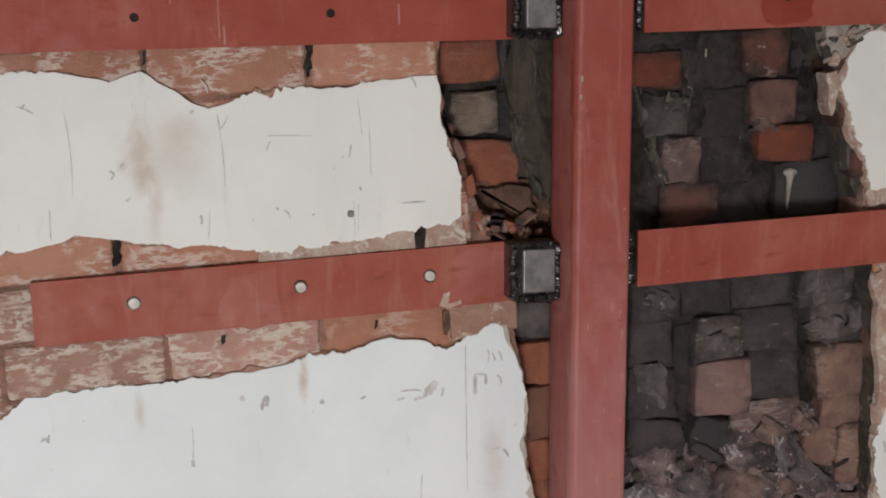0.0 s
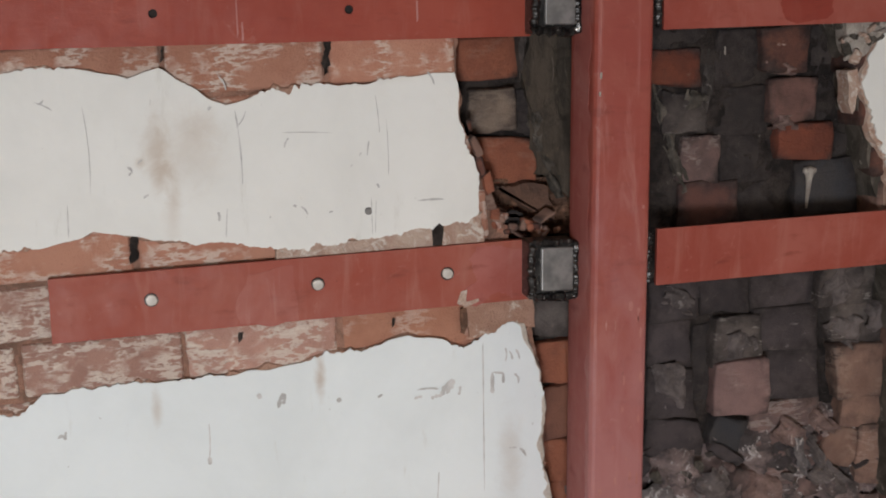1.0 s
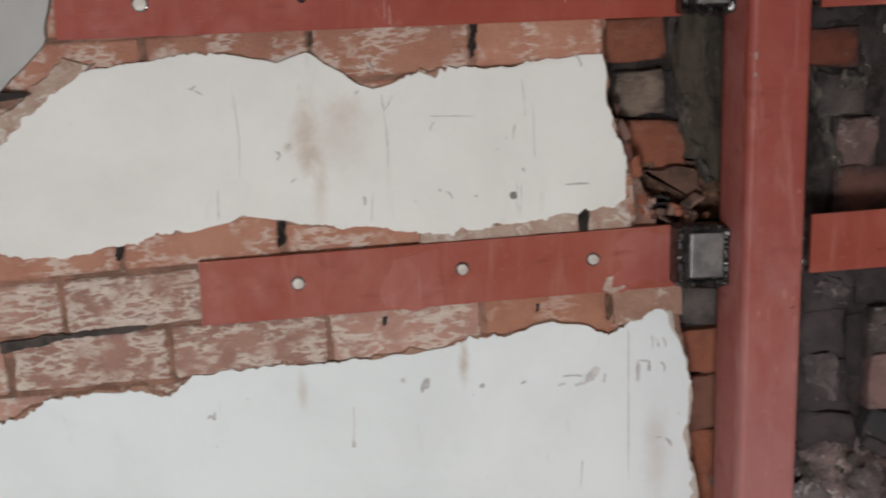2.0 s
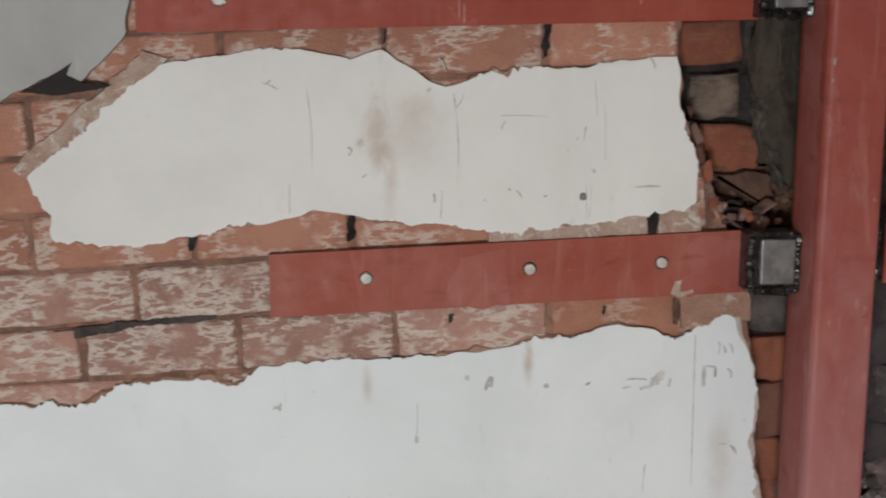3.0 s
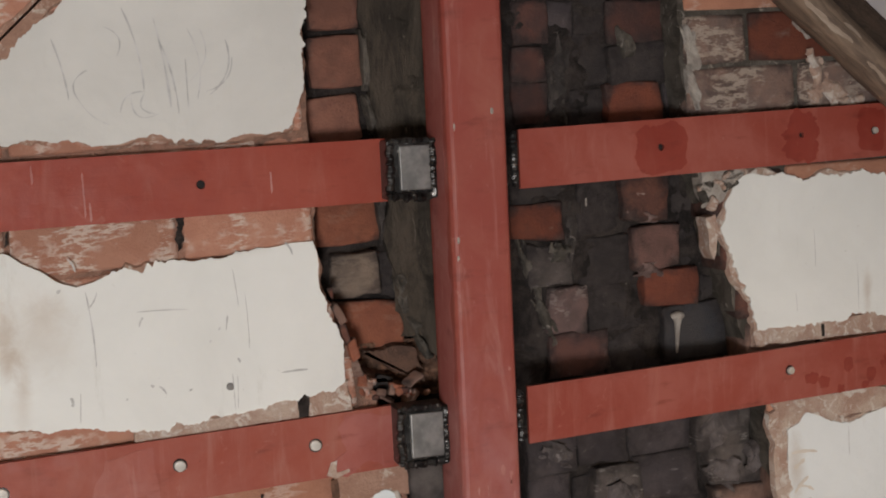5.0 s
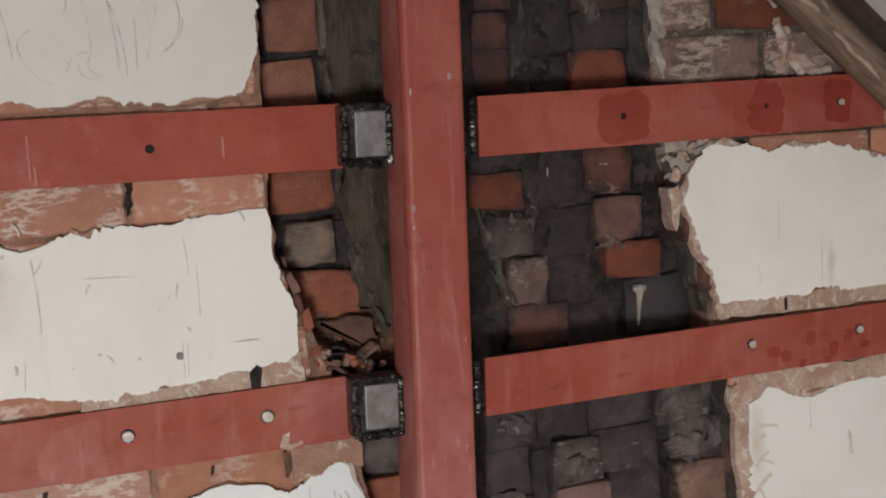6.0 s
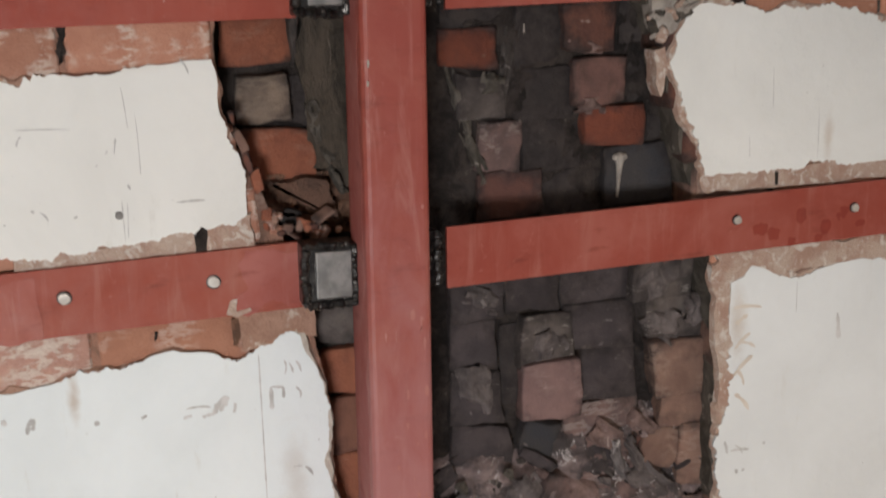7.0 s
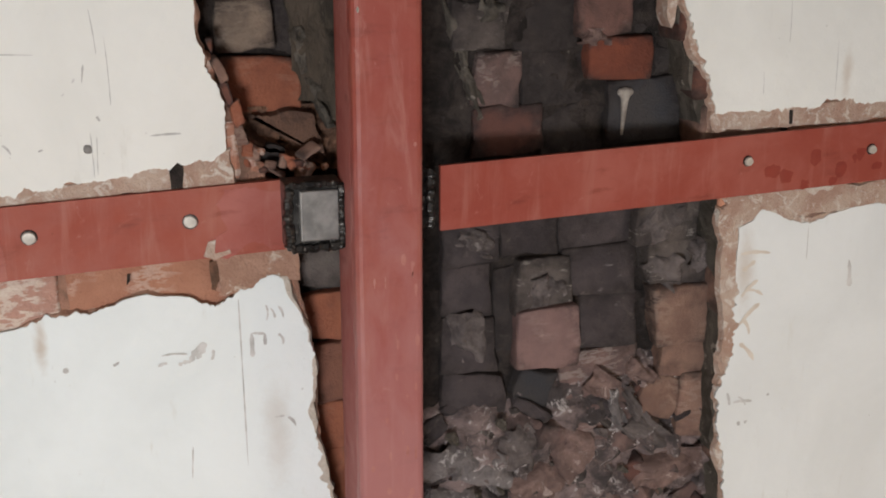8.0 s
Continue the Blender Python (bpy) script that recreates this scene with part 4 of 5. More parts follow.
drip = ragged([(0.205, -0.041), (0.212, -0.022), (0.221, -0.020), (0.219, -0.038), (0.238, -0.034), (0.240, -0.039), (0.220, -0.047)], 0.002, 0.002, 0.0015, 44)
part("mortar_splash", prism(drip, -0.0015, 0.0005), BEIGE, flat, "pale splash of mortar")
# flats that bridge the flue to the other side
flat = thing("steel_flat", "red painted steel flat bridging the flue with thickly painted holes", "steel bar", GROUP)
flat.matrix_world = pose(0.504, -0.038, 0, 0, 0, 1.7)
holes = ((0.237, 0.406, 0.0055), (0.485, 0.413, 0.0045))
part("bar", plate(0.006, 0.706, 0.3995, 0.4165, 0.086, 0.006, holes), RED_MID, flat)
for hx, hz, r in holes:
    hole_back(hx, hz, r, flat)
for i, (px, pz, w, h) in enumerate(((0.238, 0.404, 0.043, 0.039), (0.487, 0.411, 0.030, 0.039), (0.617, 0.414, 0.026, 0.034))):
    paint_patch(px, pz, w, h, 30 + i, flat, holes)
bolt(0.622, -0.001, 0.414, 0.0055, 20, flat)
beads([(-0.003, 0.0, 0.358), (-0.003, 0.0, 0.441)], 0.006, 40, "weld", flat)

flat = thing("steel_flat", "red painted steel flat bolted beside the open flue", "steel bar", GROUP)
flat.matrix_world = pose(0.500, -0.038, 0, 0, 0, 1.7)
part("bar", plate(0.008, 0.95, 0.0195, 0.0465, 0.0865, 0.006), RED_MID, flat)
for i, (bx, bz) in enumerate(((0.460, 0.039), (0.664, 0.043))):
    bolt(bx, -0.001, bz, 0.0066, 22 + i, flat)
beads([(-0.006, 0.0, -0.020), (-0.006, 0.0, 0.060)], 0.006, 41, "weld", flat)
rng = random.Random(9)
for k in range(9):
    paint_patch(rng.uniform(0.50, 0.75), rng.uniform(-0.005, 0.048), rng.uniform(0.004, 0.012), rng.uniform(0.004, 0.010), 45 + k, flat, ())


def stub(x0, x1, z0, z1, seed):
    """A bare steel block welded between a flat and the column."""
    ob = thing("steel_stub", "bare grey steel block with black welds beside the column", "bracket", "welded stubs", at=(0, -0.056, 0))
    part("body", box(x0 + 0.002, 0.377, 0.004, 0.050, z0 + 0.002, z1 - 0.002, 0.003), WELD, ob, "blackened sides")
    part("face", box(x0 + 0.019, x1 - 0.008, -0.0015, 0.008, z0 + 0.015, z1 - 0.010, 0.002), BARE, ob, "bare grey steel face")
    beads([(x0 + 0.006, 0.004, z0 + 0.006), (x0 + 0.006, 0.004, z1 - 0.006)], 0.0065, seed, "weld", ob)
    beads([(x1 - 0.004, 0.002, z0 + 0.002), (x1 - 0.004, 0.002, z1)], 0.0065, seed + 1, "weld", ob)
    beads([(x0 + 0.006, 0.004, z0 + 0.006), (x1 - 0.006, 0.004, z0 + 0.006)], 0.0065, seed + 2, "weld", ob)
    beads([(x0 + 0.006, 0.005, z1 - 0.004), (x1 - 0.006, 0.005, z1 - 0.004)], 0.005, seed + 3, "weld", ob)
    return ob


stub(0.306, 0.378, 0.350, 0.438, 50)
stub(0.303, 0.379, -0.034, 0.056, 60)
for z0, z1 in ((0.360, 0.440), (-0.018, 0.058)):
    ob = thing("steel_stub", "black welded block between the column and a flat", "bracket", "welded stubs", at=(0.464, -0.036, 0))
    part("body", box(0.0005, 0.030, 0.004, 0.030, z0, z1, 0.003), WELD, ob)

# ---- plaster left on the wall ----
def plaster_patch(label, outline, seed, grow=0.0, spread=0.011, coat=BASECOAT, skim=PLASTER):
    """A patch of white skim over a pinkish base coat, both with broken edges."""
    ob = thing("plaster_patch", label, "plaster", "plaster left on the gable", "structure")
    part("base_coat", prism(ragged(outline, 0.006, 0.006, 0.005, seed + 40, grow, spread), -0.0034, 0.006, 0.0045), coat, ob, "rough broken base coat")
    part("skim_coat", prism(ragged(outline, 0.0025, 0.006, 0.0075, seed), -0.0058, -0.002), skim, ob, "cracked white skim")
    return ob


P_MID = ((-0.699, 0.139), (-0.513, 0.293), (-0.449, 0.301), (-0.373, 0.313), (-0.304, 0.311), (-0.251, 0.294), (-0.209, 0.308), (-0.175, 0.291), (-0.120, 0.256), (-0.066, 0.278), (-0.003, 0.286),
         (0.076, 0.282), (0.147, 0.293), (0.206, 0.300), (0.214, 0.266), (0.214, 0.227), (0.224, 0.187), (0.241, 0.138), (0.238, 0.094), (0.222, 0.082), (0.156, 0.072), (0.067, 0.059), (-0.030, 0.050),
         (-0.094, 0.060), (-0.174, 0.066), (-0.237, 0.074), (-0.276, 0.086), (-0.307, 0.090), (-0.339, 0.075), (-0.410, 0.065), (-0.481, 0.052), (-0.548, 0.037), (-0.628, 0.043), (-0.673, 0.052), (-0.674, 0.087), (-0.698, 0.116))
P_LOW = ((-1.5, -0.20), (-0.742, -0.190), (-0.640, -0.191), (-0.575, -0.161), (-0.463, -0.154), (-0.428, -0.168), (-0.390, -0.141), (-0.294, -0.133), (-0.188, -0.131), (-0.131, -0.126), (-0.049, -0.121), (0.008, -0.107),
         (0.075, -0.102), (0.133, -0.086), (0.183, -0.098), (0.216, -0.113), (0.245, -0.094), (0.271, -0.095), (0.284, -0.073), (0.303, -0.082), (0.318, -0.114), (0.334, -0.158), (0.342, -0.211), (0.334, -0.270), (0.342, -0.325), (0.356, -0.391), (0.37, -0.6), (0.36, -1.24), (-1.5, -1.24))
P_TOP = ((-0.31, 0.445), (-0.133, 0.619), (0.1, 0.83), (0.2, 0.8), (0.211, 0.616), (0.204, 0.57), (0.207, 0.539), (0.201, 0.5), (0.181, 0.461), (0.145, 0.455), (0.082, 0.446), (0.007, 0.457), (-0.067, 0.447), (-0.117, 0.457), (-0.167, 0.457), (-0.209, 0.45))
P_RIGHT = ((0.879, 0.340), (0.897, 0.352), (0.956, 0.352), (1.003, 0.340), (1.04, 0.348), (1.10, 0.345), (1.152, 0.345), (1.224, 0.318), (1.30, 0.26), (1.42, 0.13), (1.35, 0.118), (1.218, 0.112), (1.157, 0.110), (1.091, 0.117), (1.080, 0.109), (0.991, 0.104), (0.940, 0.106), (0.915, 0.103),
           (0.902, 0.150), (0.886, 0.192), (0.868, 0.233), (0.853, 0.272), (0.862, 0.31))
P_LOWR = ((0.966, -0.064), (0.989, -0.056), (1.001, -0.040), (1.044, -0.056), (1.082, -0.063), (1.138, -0.050), (1.203, -0.044), (1.5, -0.04), (2.4, -0.60), (2.4, -1.24), (0.99, -1.24), (0.976, -0.495), (0.960, -0.405), (0.948, -0.320), (0.958, -0.303), (0.975, -0.232), (0.966, -0.117))

patch_mid = plaster_patch("stained white plaster left between two steel flats", P_MID, 1, 0.0, 0.004)
strip = ragged([(-0.725, 0.150), (-0.70, 0.130), (-0.505, 0.290), (-0.49, 0.304), (-0.535, 0.312)], 0.008, 0.005, 0.003, 12)
part("render_edge", prism(strip, -0.0046, 0.006, 0.003), BEIGE, patch_mid, "brownish cut edge of the render")
strip = ragged([(-0.06, 0.056), (0.07, 0.066), (0.16, 0.079), (0.225, 0.090), (0.247, 0.096), (0.252, 0.045), (0.2, 0.044), (0.1, 0.040), (0.0, 0.034), (-0.06, 0.034)], 0.006, 0.006, 0.004, 15)
part("render_edge", prism(strip, -0.0050, 0.006, 0.003), BEIGE, patch_mid, "pale beige broken render")
patch_low = plaster_patch("large area of white plaster below the lower flat", P_LOW, 2, skim=PLASTER_COOL_LIT)
strip = ragged([(0.296, -0.070), (0.312, -0.078), (0.326, -0.112), (0.343, -0.158), (0.350, -0.211), (0.343, -0.270), (0.352, -0.325), (0.365, -0.391), (0.372, -0.50), (0.34, -0.50), (0.335, -0.39), (0.322, -0.32), (0.32, -0.2), (0.30, -0.11)], 0.004, 0.007, 0.006, 18)
part("render_edge", prism(strip, -0.0050, 0.006, 0.003), CREAMY, patch_low, "lumpy torn edge of the render")
patch_top = plaster_patch("white plaster scribbled with pencil above the upper flat", P_TOP, 3, skim=PLASTER_DIM_LIT)
strip = ragged([(-0.345, 0.45), (-0.305, 0.44), (-0.12, 0.625), (0.0, 0.735), (0.0, 0.775), (-0.155, 0.64)], 0.008, 0.008, 0.004, 13)
part("render_edge", prism(strip, -0.0046, 0.006, 0.003), BASECOAT, patch_top, "brownish cut edge of the render")
patch_right = plaster_patch("cream plaster left beside the open flue", P_RIGHT, 4, 0.002, 0.017, BEIGE)
strip = ragged([(0.905, 0.110), (1.08, 0.116), (1.16, 0.118), (1.36, 0.125), (1.36, 0.088), (1.10, 0.076), (0.905, 0.076)], 0.006, 0.005, 0.004, 16)
part("render_edge", prism(strip, -0.0048, 0.006, 0.003), BEIGE, patch_right, "pale beige broken render")
# dark slab for the shade of an open joint in the render
gap = ragged([(1.032, 0.104), (1.037, 0.104), (1.038, 0.084), (1.033, 0.084)], 0.004, 0.002, 0.001, 39)
part("open_joint", prism(gap, -0.0054, 0.0), HOLE, wall, "dark slab painted as a gap in the brickwork")
patch_lowr = plaster_patch("off-white plaster with a torn edge beside the rubble", P_LOWR, 5, 0.003, 0.03, BEIGE, PLASTER_PALE)
strip = ragged([(0.93, -0.03), (0.955, -0.035), (0.972, -0.10), (0.978, -0.23), (0.962, -0.31), (0.945, -0.31), (0.948, -0.2), (0.934, -0.1)], 0.006, 0.010, 0.006, 14)
strip2 = ragged([(0.935, -0.012), (1.15, -0.008), (1.4, 0.0), (1.4, -0.046), (1.14, -0.052), (1.04, -0.060), (1.0, -0.046), (0.96, -0.064)], 0.006, 0.008, 0.005, 17)
part("render_edge", prism(strip2, -0.0046, 0.006, 0.003), BEIGE, patch_lowr, "pinkish broken base coat")
part("render_edge", prism(strip, -0.0050, 0.006, 0.003), BEIGE, patch_lowr, "torn beige edge of the render")


def mark(parent, points, width, seed, mat=PENCIL):
    """A pencil line or scratch on the skim."""
    rng = random.Random(seed)
    bm = bmesh.new()
    last = None
    n = len(points)
    y = -0.0060 - 0.00012 * (seed % 9 + 1)
    for i, (x, z) in enumerate(points):
        (xa, za), (xb, zb) = points[max(0, i - 1)], points[min(n - 1, i + 1)]
        length = math.hypot(xb - xa, zb - za) or 1
        w = width * rng.uniform(0.3, 0.7) * (0.4 if i in (0, n - 1) else 1)
        px, pz = -(zb - za) / length * w, (xb - xa) / length * w
        pair = [bm.verts.new((x + px, y, z + pz)), bm.verts.new((x - px, y, z - pz))]
        if last:
            bm.faces.new((last[0], last[1], pair[1], pair[0]))
        last = pair
    part("pencil_mark", bm, mat, parent)


def arc(x0, z0, x1, z1, sag, n=8):
    """Points from one end to the other, bowed sideways by sag."""
    dx, dz = x1 - x0, z1 - z0
    return [(x0 + dx * u - dz * sag * 4 * u * (1 - u), z0 + dz * u + dx * sag * 4 * u * (1 - u)) for u in [i / n for i in range(n + 1)]]


for i, (x0, z0, x1, z1, sag, w) in enumerate((
        (-0.127, 0.590, -0.110, 0.510, 0.03, 0.0022), (-0.035, 0.63, -0.012, 0.517, 0.05, 0.0022), (-0.085, 0.548, -0.095, 0.505, -0.3, 0.0015), (-0.095, 0.505, -0.06, 0.475, -0.1, 0.0015),
        (0.006, 0.615, 0.022, 0.495, 0.02, 0.0028), (0.014, 0.58, 0.032, 0.485, 0.04, 0.0018), (0.05, 0.60, 0.058, 0.505, 0.1, 0.0014), (0.066, 0.60, 0.05, 0.53, 0.2, 0.0016),
        (0.10, 0.585, 0.075, 0.51, 0.18, 0.0022), (0.108, 0.56, 0.07, 0.515, 0.2, 0.0018), (-0.06, 0.605, -0.045, 0.565, 0.3, 0.0014), (-0.01, 0.517, -0.045, 0.49, -0.25, 0.0016),
        (-0.012, 0.515, 0.0, 0.487, -0.4, 0.0016), (-0.03, 0.51, 0.005, 0.487, -0.4, 0.0016), (0.045, 0.56, 0.045, 0.49, 0.0, 0.0014))):
    mark(patch_top, arc(x0, z0, x1, z1, sag), w, i)
for i, (x0, z0, x1, z1, sag, w) in enumerate((
        (-0.108, 0.252, -0.101, 0.149, 0.02, 0.0018), (-0.129, 0.299, -0.119, 0.280, 0.1, 0.0022), (-0.339, 0.126, -0.340, 0.083, 0, 0.0016), (-0.043, 0.219, 0.025, 0.217, 0.01, 0.0013), (0.079, 0.204, 0.076, 0.183, 0, 0.0022),
        (0.090, 0.142, 0.093, 0.136, 0, 0.004), (-0.031, 0.116, -0.027, 0.113, 0, 0.0035), (-0.020, 0.113, -0.011, 0.101, 0.1, 0.003), (-0.093, 0.251, -0.107, 0.228, 0.08, 0.0018), (-0.041, 0.198, -0.035, 0.211, 0.1, 0.0026),
        (0.081, 0.122, 0.082, 0.068, 0, 0.001), (0.088, 0.118, 0.086, 0.071, 0, 0.0009), (-0.124, 0.114, -0.127, 0.074, 0, 0.0013), (-0.137, 0.110, -0.136, 0.097, 0.1, 0.003), (0.090, 0.268, 0.095, 0.215, 0.01, 0.0011))):
    mark(patch_mid, arc(x0, z0, x1, z1, sag), w, 40 + i)
for i, (x0, z0, x1, z1, sag, w) in enumerate((
        (0.105, 0.235, 0.107, 0.154, 0.01, 0.0009), (0.150, 0.115, 0.187, 0.116, 0.02, 0.0024), (-0.144, 0.257, -0.141, 0.254, 0, 0.005), (0.165, 0.300, 0.175, 0.282, 0.1, 0.003), (-0.373, 0.268, -0.351, 0.257, 0.05, 0.0018),
        (-0.361, 0.271, -0.369, 0.265, 0.1, 0.002), (-0.312, 0.261, -0.308, 0.141, 0.03, 0.0009), (-0.257, 0.177, -0.251, 0.169, 0.2, 0.003), (-0.255, 0.165, -0.252, 0.169, 0.1, 0.003), (-0.242, 0.180, -0.236, 0.186, 0.2, 0.0028),
        (-0.237, 0.133, -0.230, 0.138, 0.1, 0.0026), (0.068, 0.188, 0.065, 0.183, 0, 0.0022), (0.020, 0.103, 0.025, 0.105, 0, 0.0022), (-0.065, 0.100, -0.063, 0.099, 0, 0.0025), (0.052, 0.168, 0.055, 0.171, 0, 0.002))):
    mark(patch_mid, arc(x0, z0, x1, z1, sag), w, 90 + i)
for i, (x0, z0, x1, z1, sag, w) in enumerate((
        (-0.092, -0.160, -0.088, -0.167, 0.1, 0.006), (-0.053, -0.162, -0.055, -0.178, 0.05, 0.005), (0.024, -0.176, 0.030, -0.180, 0.0, 0.006), (0.085, -0.178, 0.092, -0.174, 0.0, 0.004),
        (0.166, -0.186, 0.182, -0.183, 0.1, 0.005), (0.182, -0.183, 0.203, -0.161, 0.15, 0.008), (0.190, -0.180, 0.200, -0.168, 0.1, 0.007), (0.140, -0.185, 0.152, -0.182, 0.1, 0.004), (0.145, -0.171, 0.178, -0.172, 0.05, 0.0022), (0.210, -0.169, 0.208, -0.183, 0.1, 0.0035))):
    mark(patch_low, arc(x0, z0, x1, z1, sag), w, 80 + i)
for i, (x0, z0, x1, z1, sag, w) in enumerate((
        (0.261, -0.152, 0.261, -0.185, 0.0, 0.0055), (0.262, -0.152, 0.278, -0.154, 0.0, 0.003), (0.278, -0.154, 0.278, -0.170, 0.0, 0.0035), (0.281, -0.115, 0.281, -0.136, 0.1, 0.0028), (0.287, -0.120, 0.292, -0.134, 0.1, 0.0028), (0.297, -0.118, 0.303, -0.134, 0.1, 0.0028),
        (0.295, -0.156, 0.301, -0.172, 0.2, 0.003), (0.304, -0.276, 0.314, -0.290, 0.1, 0.0035), (0.287, -0.274, 0.300, -0.274, 0.0, 0.002))):
    mark(patch_low, arc(x0, z0, x1, z1, sag), w, 90 + i)
for i, (x0, z0, x1, z1, sag, w) in enumerate((
        (-0.163, -0.20, -0.164, -0.25, 0.02, 0.002), (-0.164, -0.25, -0.164, -0.262, 0.0, 0.005), (-0.373, -0.205, -0.363, -0.208, 0.5, 0.004), (-0.362, -0.207, -0.361, -0.195, 0.1, 0.003),
        (0.177, -0.304, 0.174, -0.349, 0.0, 0.0016), (0.246, -0.104, 0.248, -0.34, 0.0, 0.0016), (-0.062, -0.183, -0.055, -0.161, 0.05, 0.005))):
    mark(patch_low, arc(x0, z0, x1, z1, sag), w, 99 + i)
for i, (x0, z0, x1, z1, sag, w) in enumerate((
        (1.155, -0.128, 1.159, -0.169, 0.02, 0.005), (1.158, -0.155, 1.160, -0.170, 0.0, 0.008), (0.966, -0.322, 0.971, -0.342, 0.05, 0.004), (0.977, -0.339, 1.009, -0.340, 0.06, 0.005), (0.985, -0.330, 0.998, -0.345, 0.1, 0.003),
        (0.988, -0.371, 0.990, -0.378, 0.0, 0.005), (0.999, -0.375, 1.004, -0.372, 0.0, 0.004), (1.035, -0.331, 1.037, -0.334, 0.0, 0.005), (1.08, -0.07, 1.081, -0.12, 0, 0.0012))):
    mark(patch_lowr, arc(x0, z0, x1, z1, sag), w, 120 + i)
for i, (x0, z0, x1, z1, sag, w) in enumerate((
        (0.977, -0.214, 1.008, -0.183, 0.05, 0.006), (0.977, -0.170, 1.002, -0.146, 0.06, 0.005), (0.980, -0.244, 1.006, -0.273, 0.08, 0.006), (0.972, -0.104, 1.020, -0.106, 0.05, 0.005), (0.982, -0.205, 0.995, -0.230, 0.1, 0.005), (0.976, -0.130, 0.996, -0.116, 0.0, 0.006), (0.985, -0.160, 1.012, -0.170, 0.1, 0.004))):
    mark(patch_lowr, arc(x0, z0, x1, z1, sag), w, 160 + i, CREAM)
for x0, z0, z1 in ((0.985, 0.16, 0.13), (1.10, 0.20, 0.12), (1.02, 0.26, 0.2)):
    mark(patch_right, arc(x0, z0, x0 + 0.002, z1, 0.01), 0.0012, 140)
# an old screw head in the plaster
dot = part("plug", rough_block(0.0115, 0.006, 0.0125, 70, 0.001, 0.005), PLUG, patch_mid, "grey wall plug", True)
dot.location = (0.077, -0.0048, 0.103)

# ---- attic shell ----
def sheet(name, corners, thick, mat, label, parent=None):
    """A slab through four corners, thickened upwards."""
    bm = bmesh.new()
    f = bm.faces.new([bm.verts.new(c) for c in corners])
    n = Vector((0, 0, thick))
    r = bmesh.ops.extrude_face_region(bm, geom=[f])
    for g in r["geom"]:
        if isinstance(g, bmesh.types.BMVert):
            g.co += n
    return tagged(part(name, bm, mat, parent), label, "ceiling", kind="structure")


def slope(x):
    return min(roof_left(x), roof_right(x))


APEX = (1.415 - 0.97) / 1.64
sheet("ceiling_west", [(-2.2, 0.0, roof_left(-2.2)), (APEX, 0.0, roof_left(APEX)), (APEX, -4.2, roof_left(APEX)), (-2.2, -4.2, roof_left(-2.2))], 0.05, CEILING, "pale grey plastered slope under the roof")
# unseen opening cut in the slope for the added warm lamp
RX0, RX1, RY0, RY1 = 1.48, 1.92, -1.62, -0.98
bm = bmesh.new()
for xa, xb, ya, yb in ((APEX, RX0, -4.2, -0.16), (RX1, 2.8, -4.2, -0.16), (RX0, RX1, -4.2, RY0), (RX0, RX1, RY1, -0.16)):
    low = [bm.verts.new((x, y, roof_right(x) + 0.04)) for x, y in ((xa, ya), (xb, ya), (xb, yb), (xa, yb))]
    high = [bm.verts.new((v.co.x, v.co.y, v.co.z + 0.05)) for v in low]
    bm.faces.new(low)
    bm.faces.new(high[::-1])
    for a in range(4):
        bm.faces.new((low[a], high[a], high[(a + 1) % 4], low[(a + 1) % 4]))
tagged(part("ceiling_east", bm, PALE_SLOPE), "pale grey plastered slope with an opening for the added lamp", "ceiling", kind="structure")
boards = sheet("ceiling_boards", [(2.8, 0.0, roof_right(2.8) + 0.045), (APEX, 0.0, roof_right(APEX) + 0.045), (APEX, -0.165, roof_right(APEX) + 0.045), (2.8, -0.165, roof_right(2.8) + 0.045)], 0.045, BOARDS, "dark bare roof boards beside the gable")

def pole_point(x, k, out=0.0):
    """A point on the rough round of the rafter."""
    c = Vector((x, -0.055, roof_right(x) + 0.022))
    across = Vector((0.84, 0, 1)).normalized()
    a = k * math.pi / 6
    u, v = (0.026 + out) * math.copysign(abs(math.cos(a)) ** 0.7, math.cos(a)), (0.036 + out) * math.copysign(abs(math.sin(a)) ** 0.7, math.sin(a))
    return c + across * u + Vector((0, v, 0)) + noise.noise_vector(c * 9 + Vector((k % 12, 0, 0))) * 0.004


rafter = thing("rafter", "weathered brown timber rafter along the sloping roof", "rafter")
bm = bmesh.new()
last = None
for i in range(61):
    ring = [bm.verts.new(pole_point(0.25 + 2.2 * i / 60, k)) for k in range(12)]
    if last:
        for k in range(12):
            bm.faces.new((last[k], last[(k + 1) % 12], ring[(k + 1) % 12], ring[k]))
    else:
        bm.faces.new(ring)
    last = ring
bm.faces.new(last[::-1])
part("pole", bm, TIMBER, rafter, smooth=True)
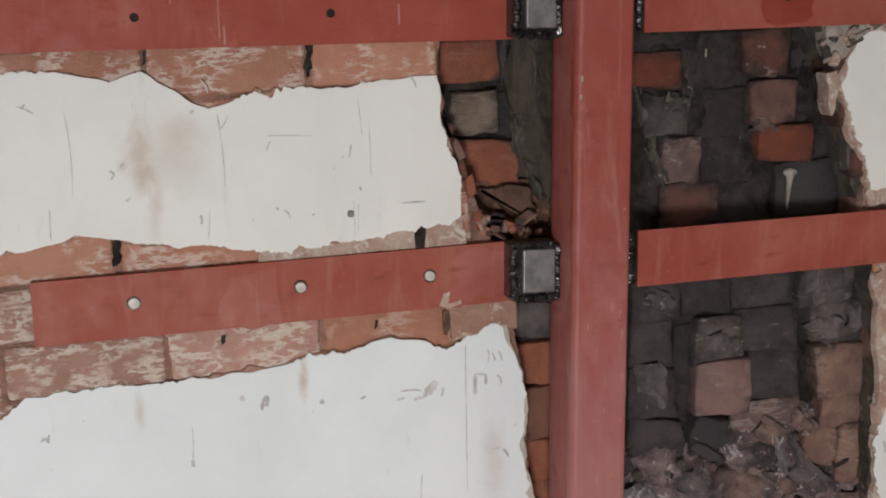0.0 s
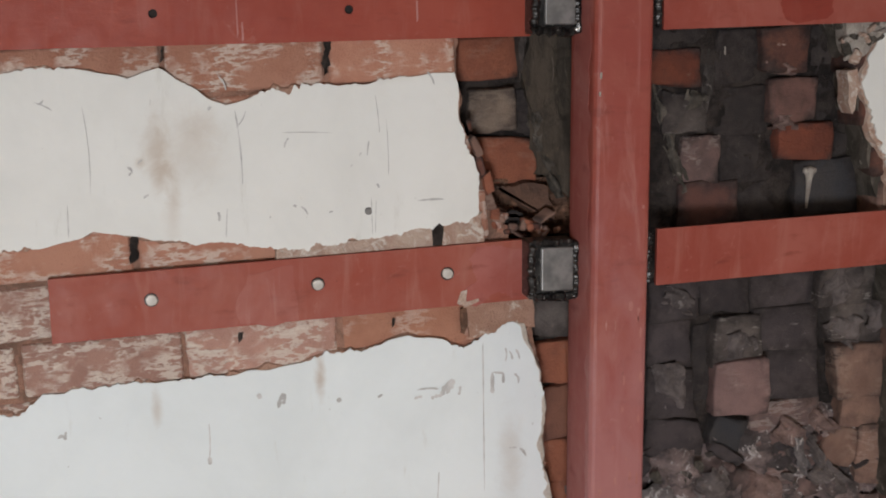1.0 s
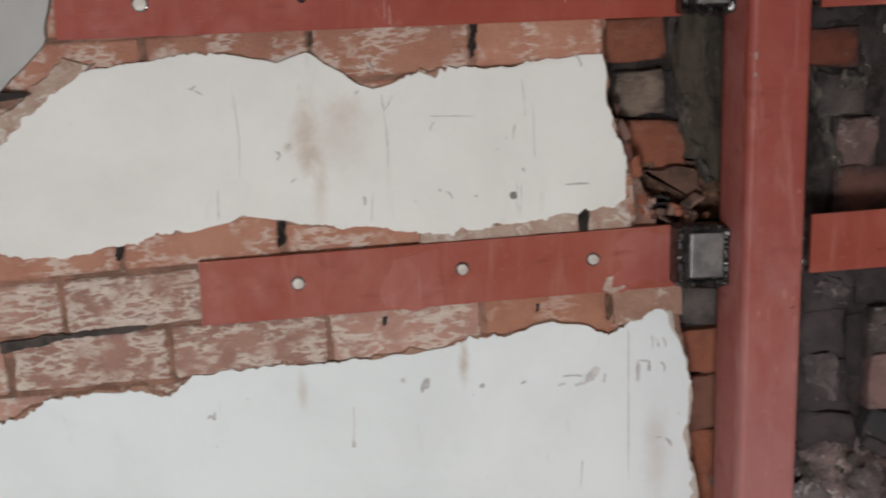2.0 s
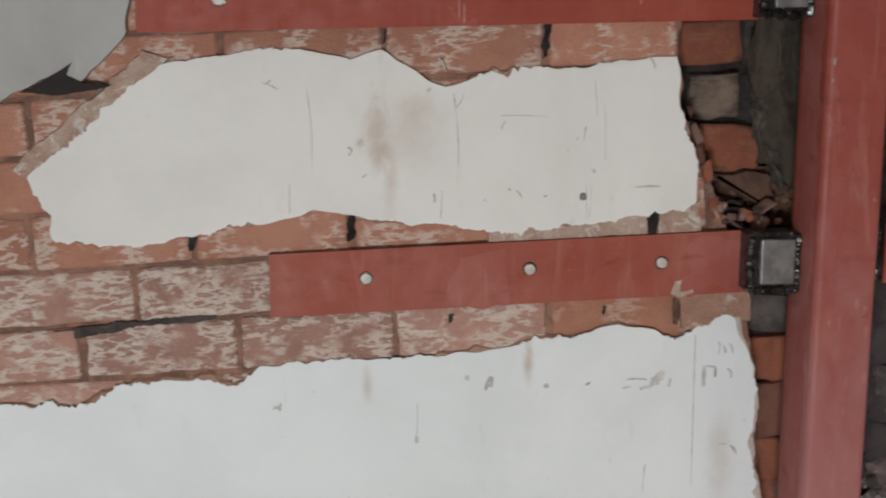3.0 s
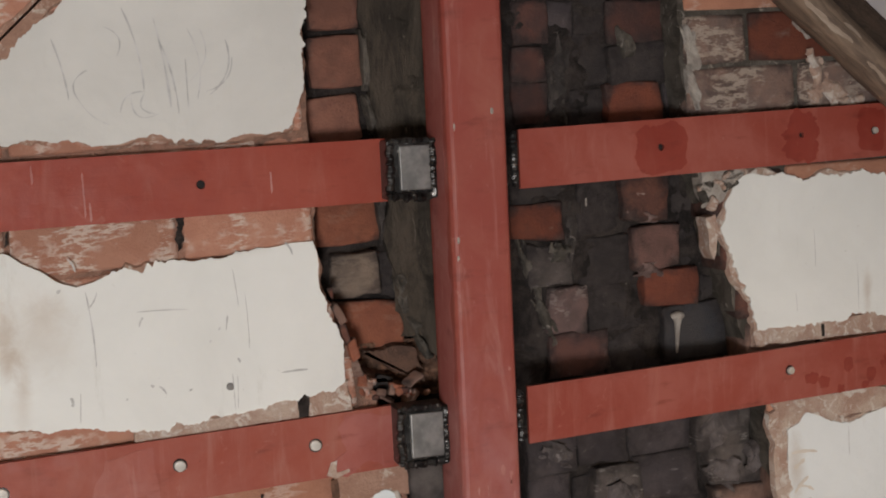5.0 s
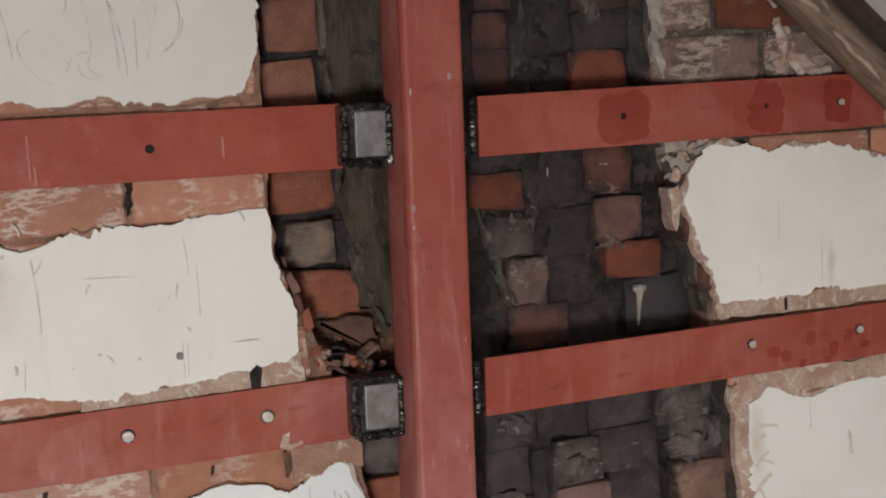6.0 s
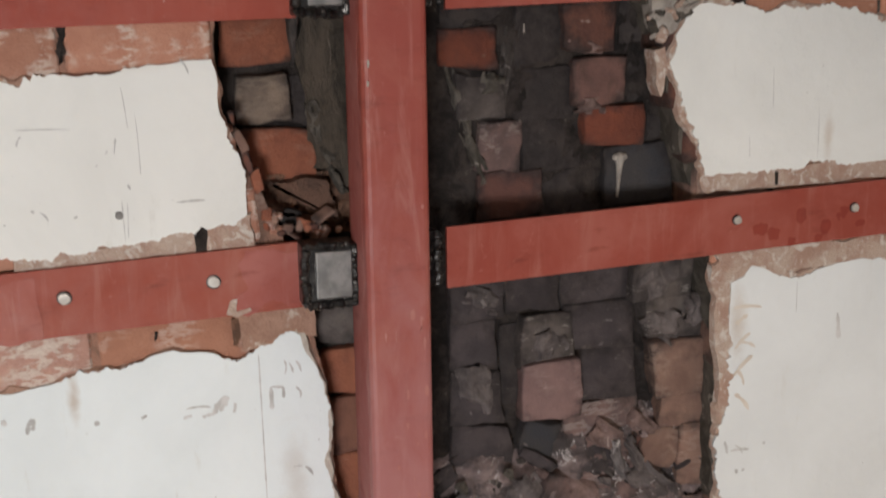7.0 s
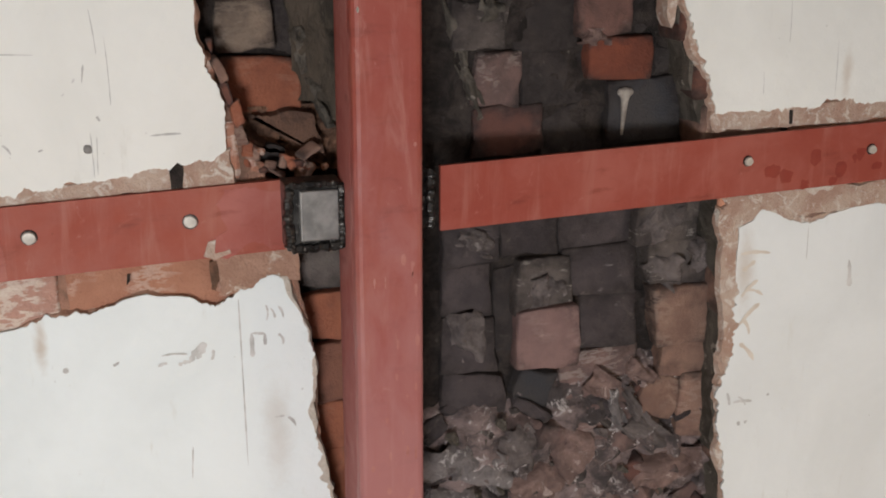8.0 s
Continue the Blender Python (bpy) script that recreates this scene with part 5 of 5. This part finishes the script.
# pale scuffs where the bark and whitewash have rubbed off
for n, (x0, x1, k0, k1) in enumerate(((0.965, 1.045, 7.9, 8.5), (1.075, 1.16, 7.6, 8.2), (0.90, 0.94, 8.6, 9.2), (1.02, 1.05, 8.9, 9.3))):
    bm = bmesh.new()
    last = None
    for i in range(17):
        x = x0 + (x1 - x0) * i / 16
        thin = math.sin(math.pi * (i + 0.5) / 17) ** 0.5
        mid, half = (k0 + k1) / 2 + 0.25 * noise.noise(Vector((x * 40, n, 0))), (k1 - k0) / 2 * thin * (0.8 + 0.7 * noise.noise(Vector((x * 90, n, 5))))
        f = (mid - half, mid + half)
        pair = []
        for k in f:
            lo = int(math.floor(k))
            p = pole_point(x, lo, 0.0022).lerp(pole_point(x, lo + 1, 0.0022), k - lo)
            pair.append(bm.verts.new(p))
        if last:
            bm.faces.new((last[0], last[1], pair[1], pair[0]))
        last = pair
    part("scuff", bm, SCUFF, rafter, "pale rubbed wood")

FLOOR = -1.25
tagged(part("floor", box(-2.2, 2.8, -4.3, 0.12, FLOOR - 0.05, FLOOR), FLOORWOOD), "dusty boarded attic floor", "floor", kind="structure")
tagged(part("wall_west", box(-2.3, -2.1, -4.3, 0.12, FLOOR, -0.6), CEILING), "low plastered side wall", "wall", kind="structure")
tagged(part("wall_east", box(2.7, 2.9, -4.3, 0.12, FLOOR, -0.6), CEILING), "low plastered side wall", "wall", kind="structure")
back = thing("wall_south", "plastered gable wall with a low window", "wall", kind="structure")
WX0, WX1, WZ0, WZ1 = -1.43, -0.53, -0.88, -0.18
for x0, x1, z0, z1 in ((-2.3, WX0, FLOOR, TOP), (WX1, 2.9, FLOOR, TOP), (WX0, WX1, FLOOR, WZ0), (WX0, WX1, WZ1, TOP)):
    part("masonry", box(x0, x1, -4.4, -4.2, z0, z1), CEILING, back)

# ---- bricks of the wall face ----
RIGHT = {7: 0.912, 6: 1.0, 4: 0.975, 1: 1.034, 0: 0.93}
JOINTS = {-2: -0.55, -1: -0.643, 0: -0.563, 1: -0.479, 2: -0.36, 3: -0.47, 4: -0.203, 5: -0.31, 6: -0.197, 7: -0.31}
shared = [rough_block(0.218, 0.10, 0.0755, 200 + k, 0.0025, 0.005) for k in range(5)]
meshes = []
for bm in shared:
    me = bpy.data.meshes.new("brick")
    bm.to_mesh(me)
    bm.free()
    me.polygons.foreach_set("use_smooth", [True] * len(me.polygons))
    me.materials.append(BRICK["wall"])
    meshes.append(me)
rng = random.Random(11)


def lay(x0, x1, z, k, kind, lean=-1.15):
    """One brick of the face, whole or cut, from x0 to x1."""
    w = x1 - x0
    if w < 0.025:
        return
    if abs(w - 0.218) < 0.002:
        ob = new("brick", meshes[k % 5])
    else:
        bm = rough_block(w, 0.10, 0.0755, 300 + k, 0.0035, 0.007)
        me = bpy.data.meshes.new("brick")
        bm.to_mesh(me)
        bm.free()
        me.polygons.foreach_set("use_smooth", [True] * len(me.polygons))
        me.materials.append(BRICK["wall"])
        ob = new("brick", me)
    ob.parent = wall
    ob.material_slots[0].link = "OBJECT"
    ob.material_slots[0].material = BRICK[kind]
    ob.matrix_local = pose((x0 + x1) / 2, 0.0515 + rng.uniform(-0.0025, 0.003), z, rng.uniform(-0.8, 0.8), lean + rng.uniform(-0.4, 0.4), rng.uniform(-0.8, 0.8))


count = 0
for row in range(-8, 11):
    for side in (0, 1):
        start = (RIGHT if side else JOINTS).get(row, -0.55 + 0.1125 * (row % 2))
        for n in range(-9, 12):
            x0 = start + 0.225 * n + 0.0035
            x1 = x0 + 0.218
            xm = (x0 + x1) / 2
            z = (BED if side else BED + 0.012) + PITCH * (row - 0.5) + (SLOPE if side else 0.045) * xm
            if x1 < -1.0 or x0 > 1.65 or z > slope(xm) + 0.10:
                continue
            count += 1
            left, right = along(CHASE_L, z) - rng.uniform(0.0, 0.012), along(CHASE_R, z) + rng.uniform(0.0, 0.012)
            if side == 0 and x0 < left:
                kind = "limed" if row <= 0 and x0 < -0.1 else "bare" if row == -1 else "wall"
                lay(x0, min(x1, left), z, count, kind, -2.58)
            if side == 1 and x1 > right:
                lay(max(x0, right), x1, z, count, ("brown" if row in (2, 3, 4) else "fresh") if x0 < right and row < 6 else ("mottled" if xm < 0.9 else "red") if row == 7 else "mottled" if row == 6 else "bare")
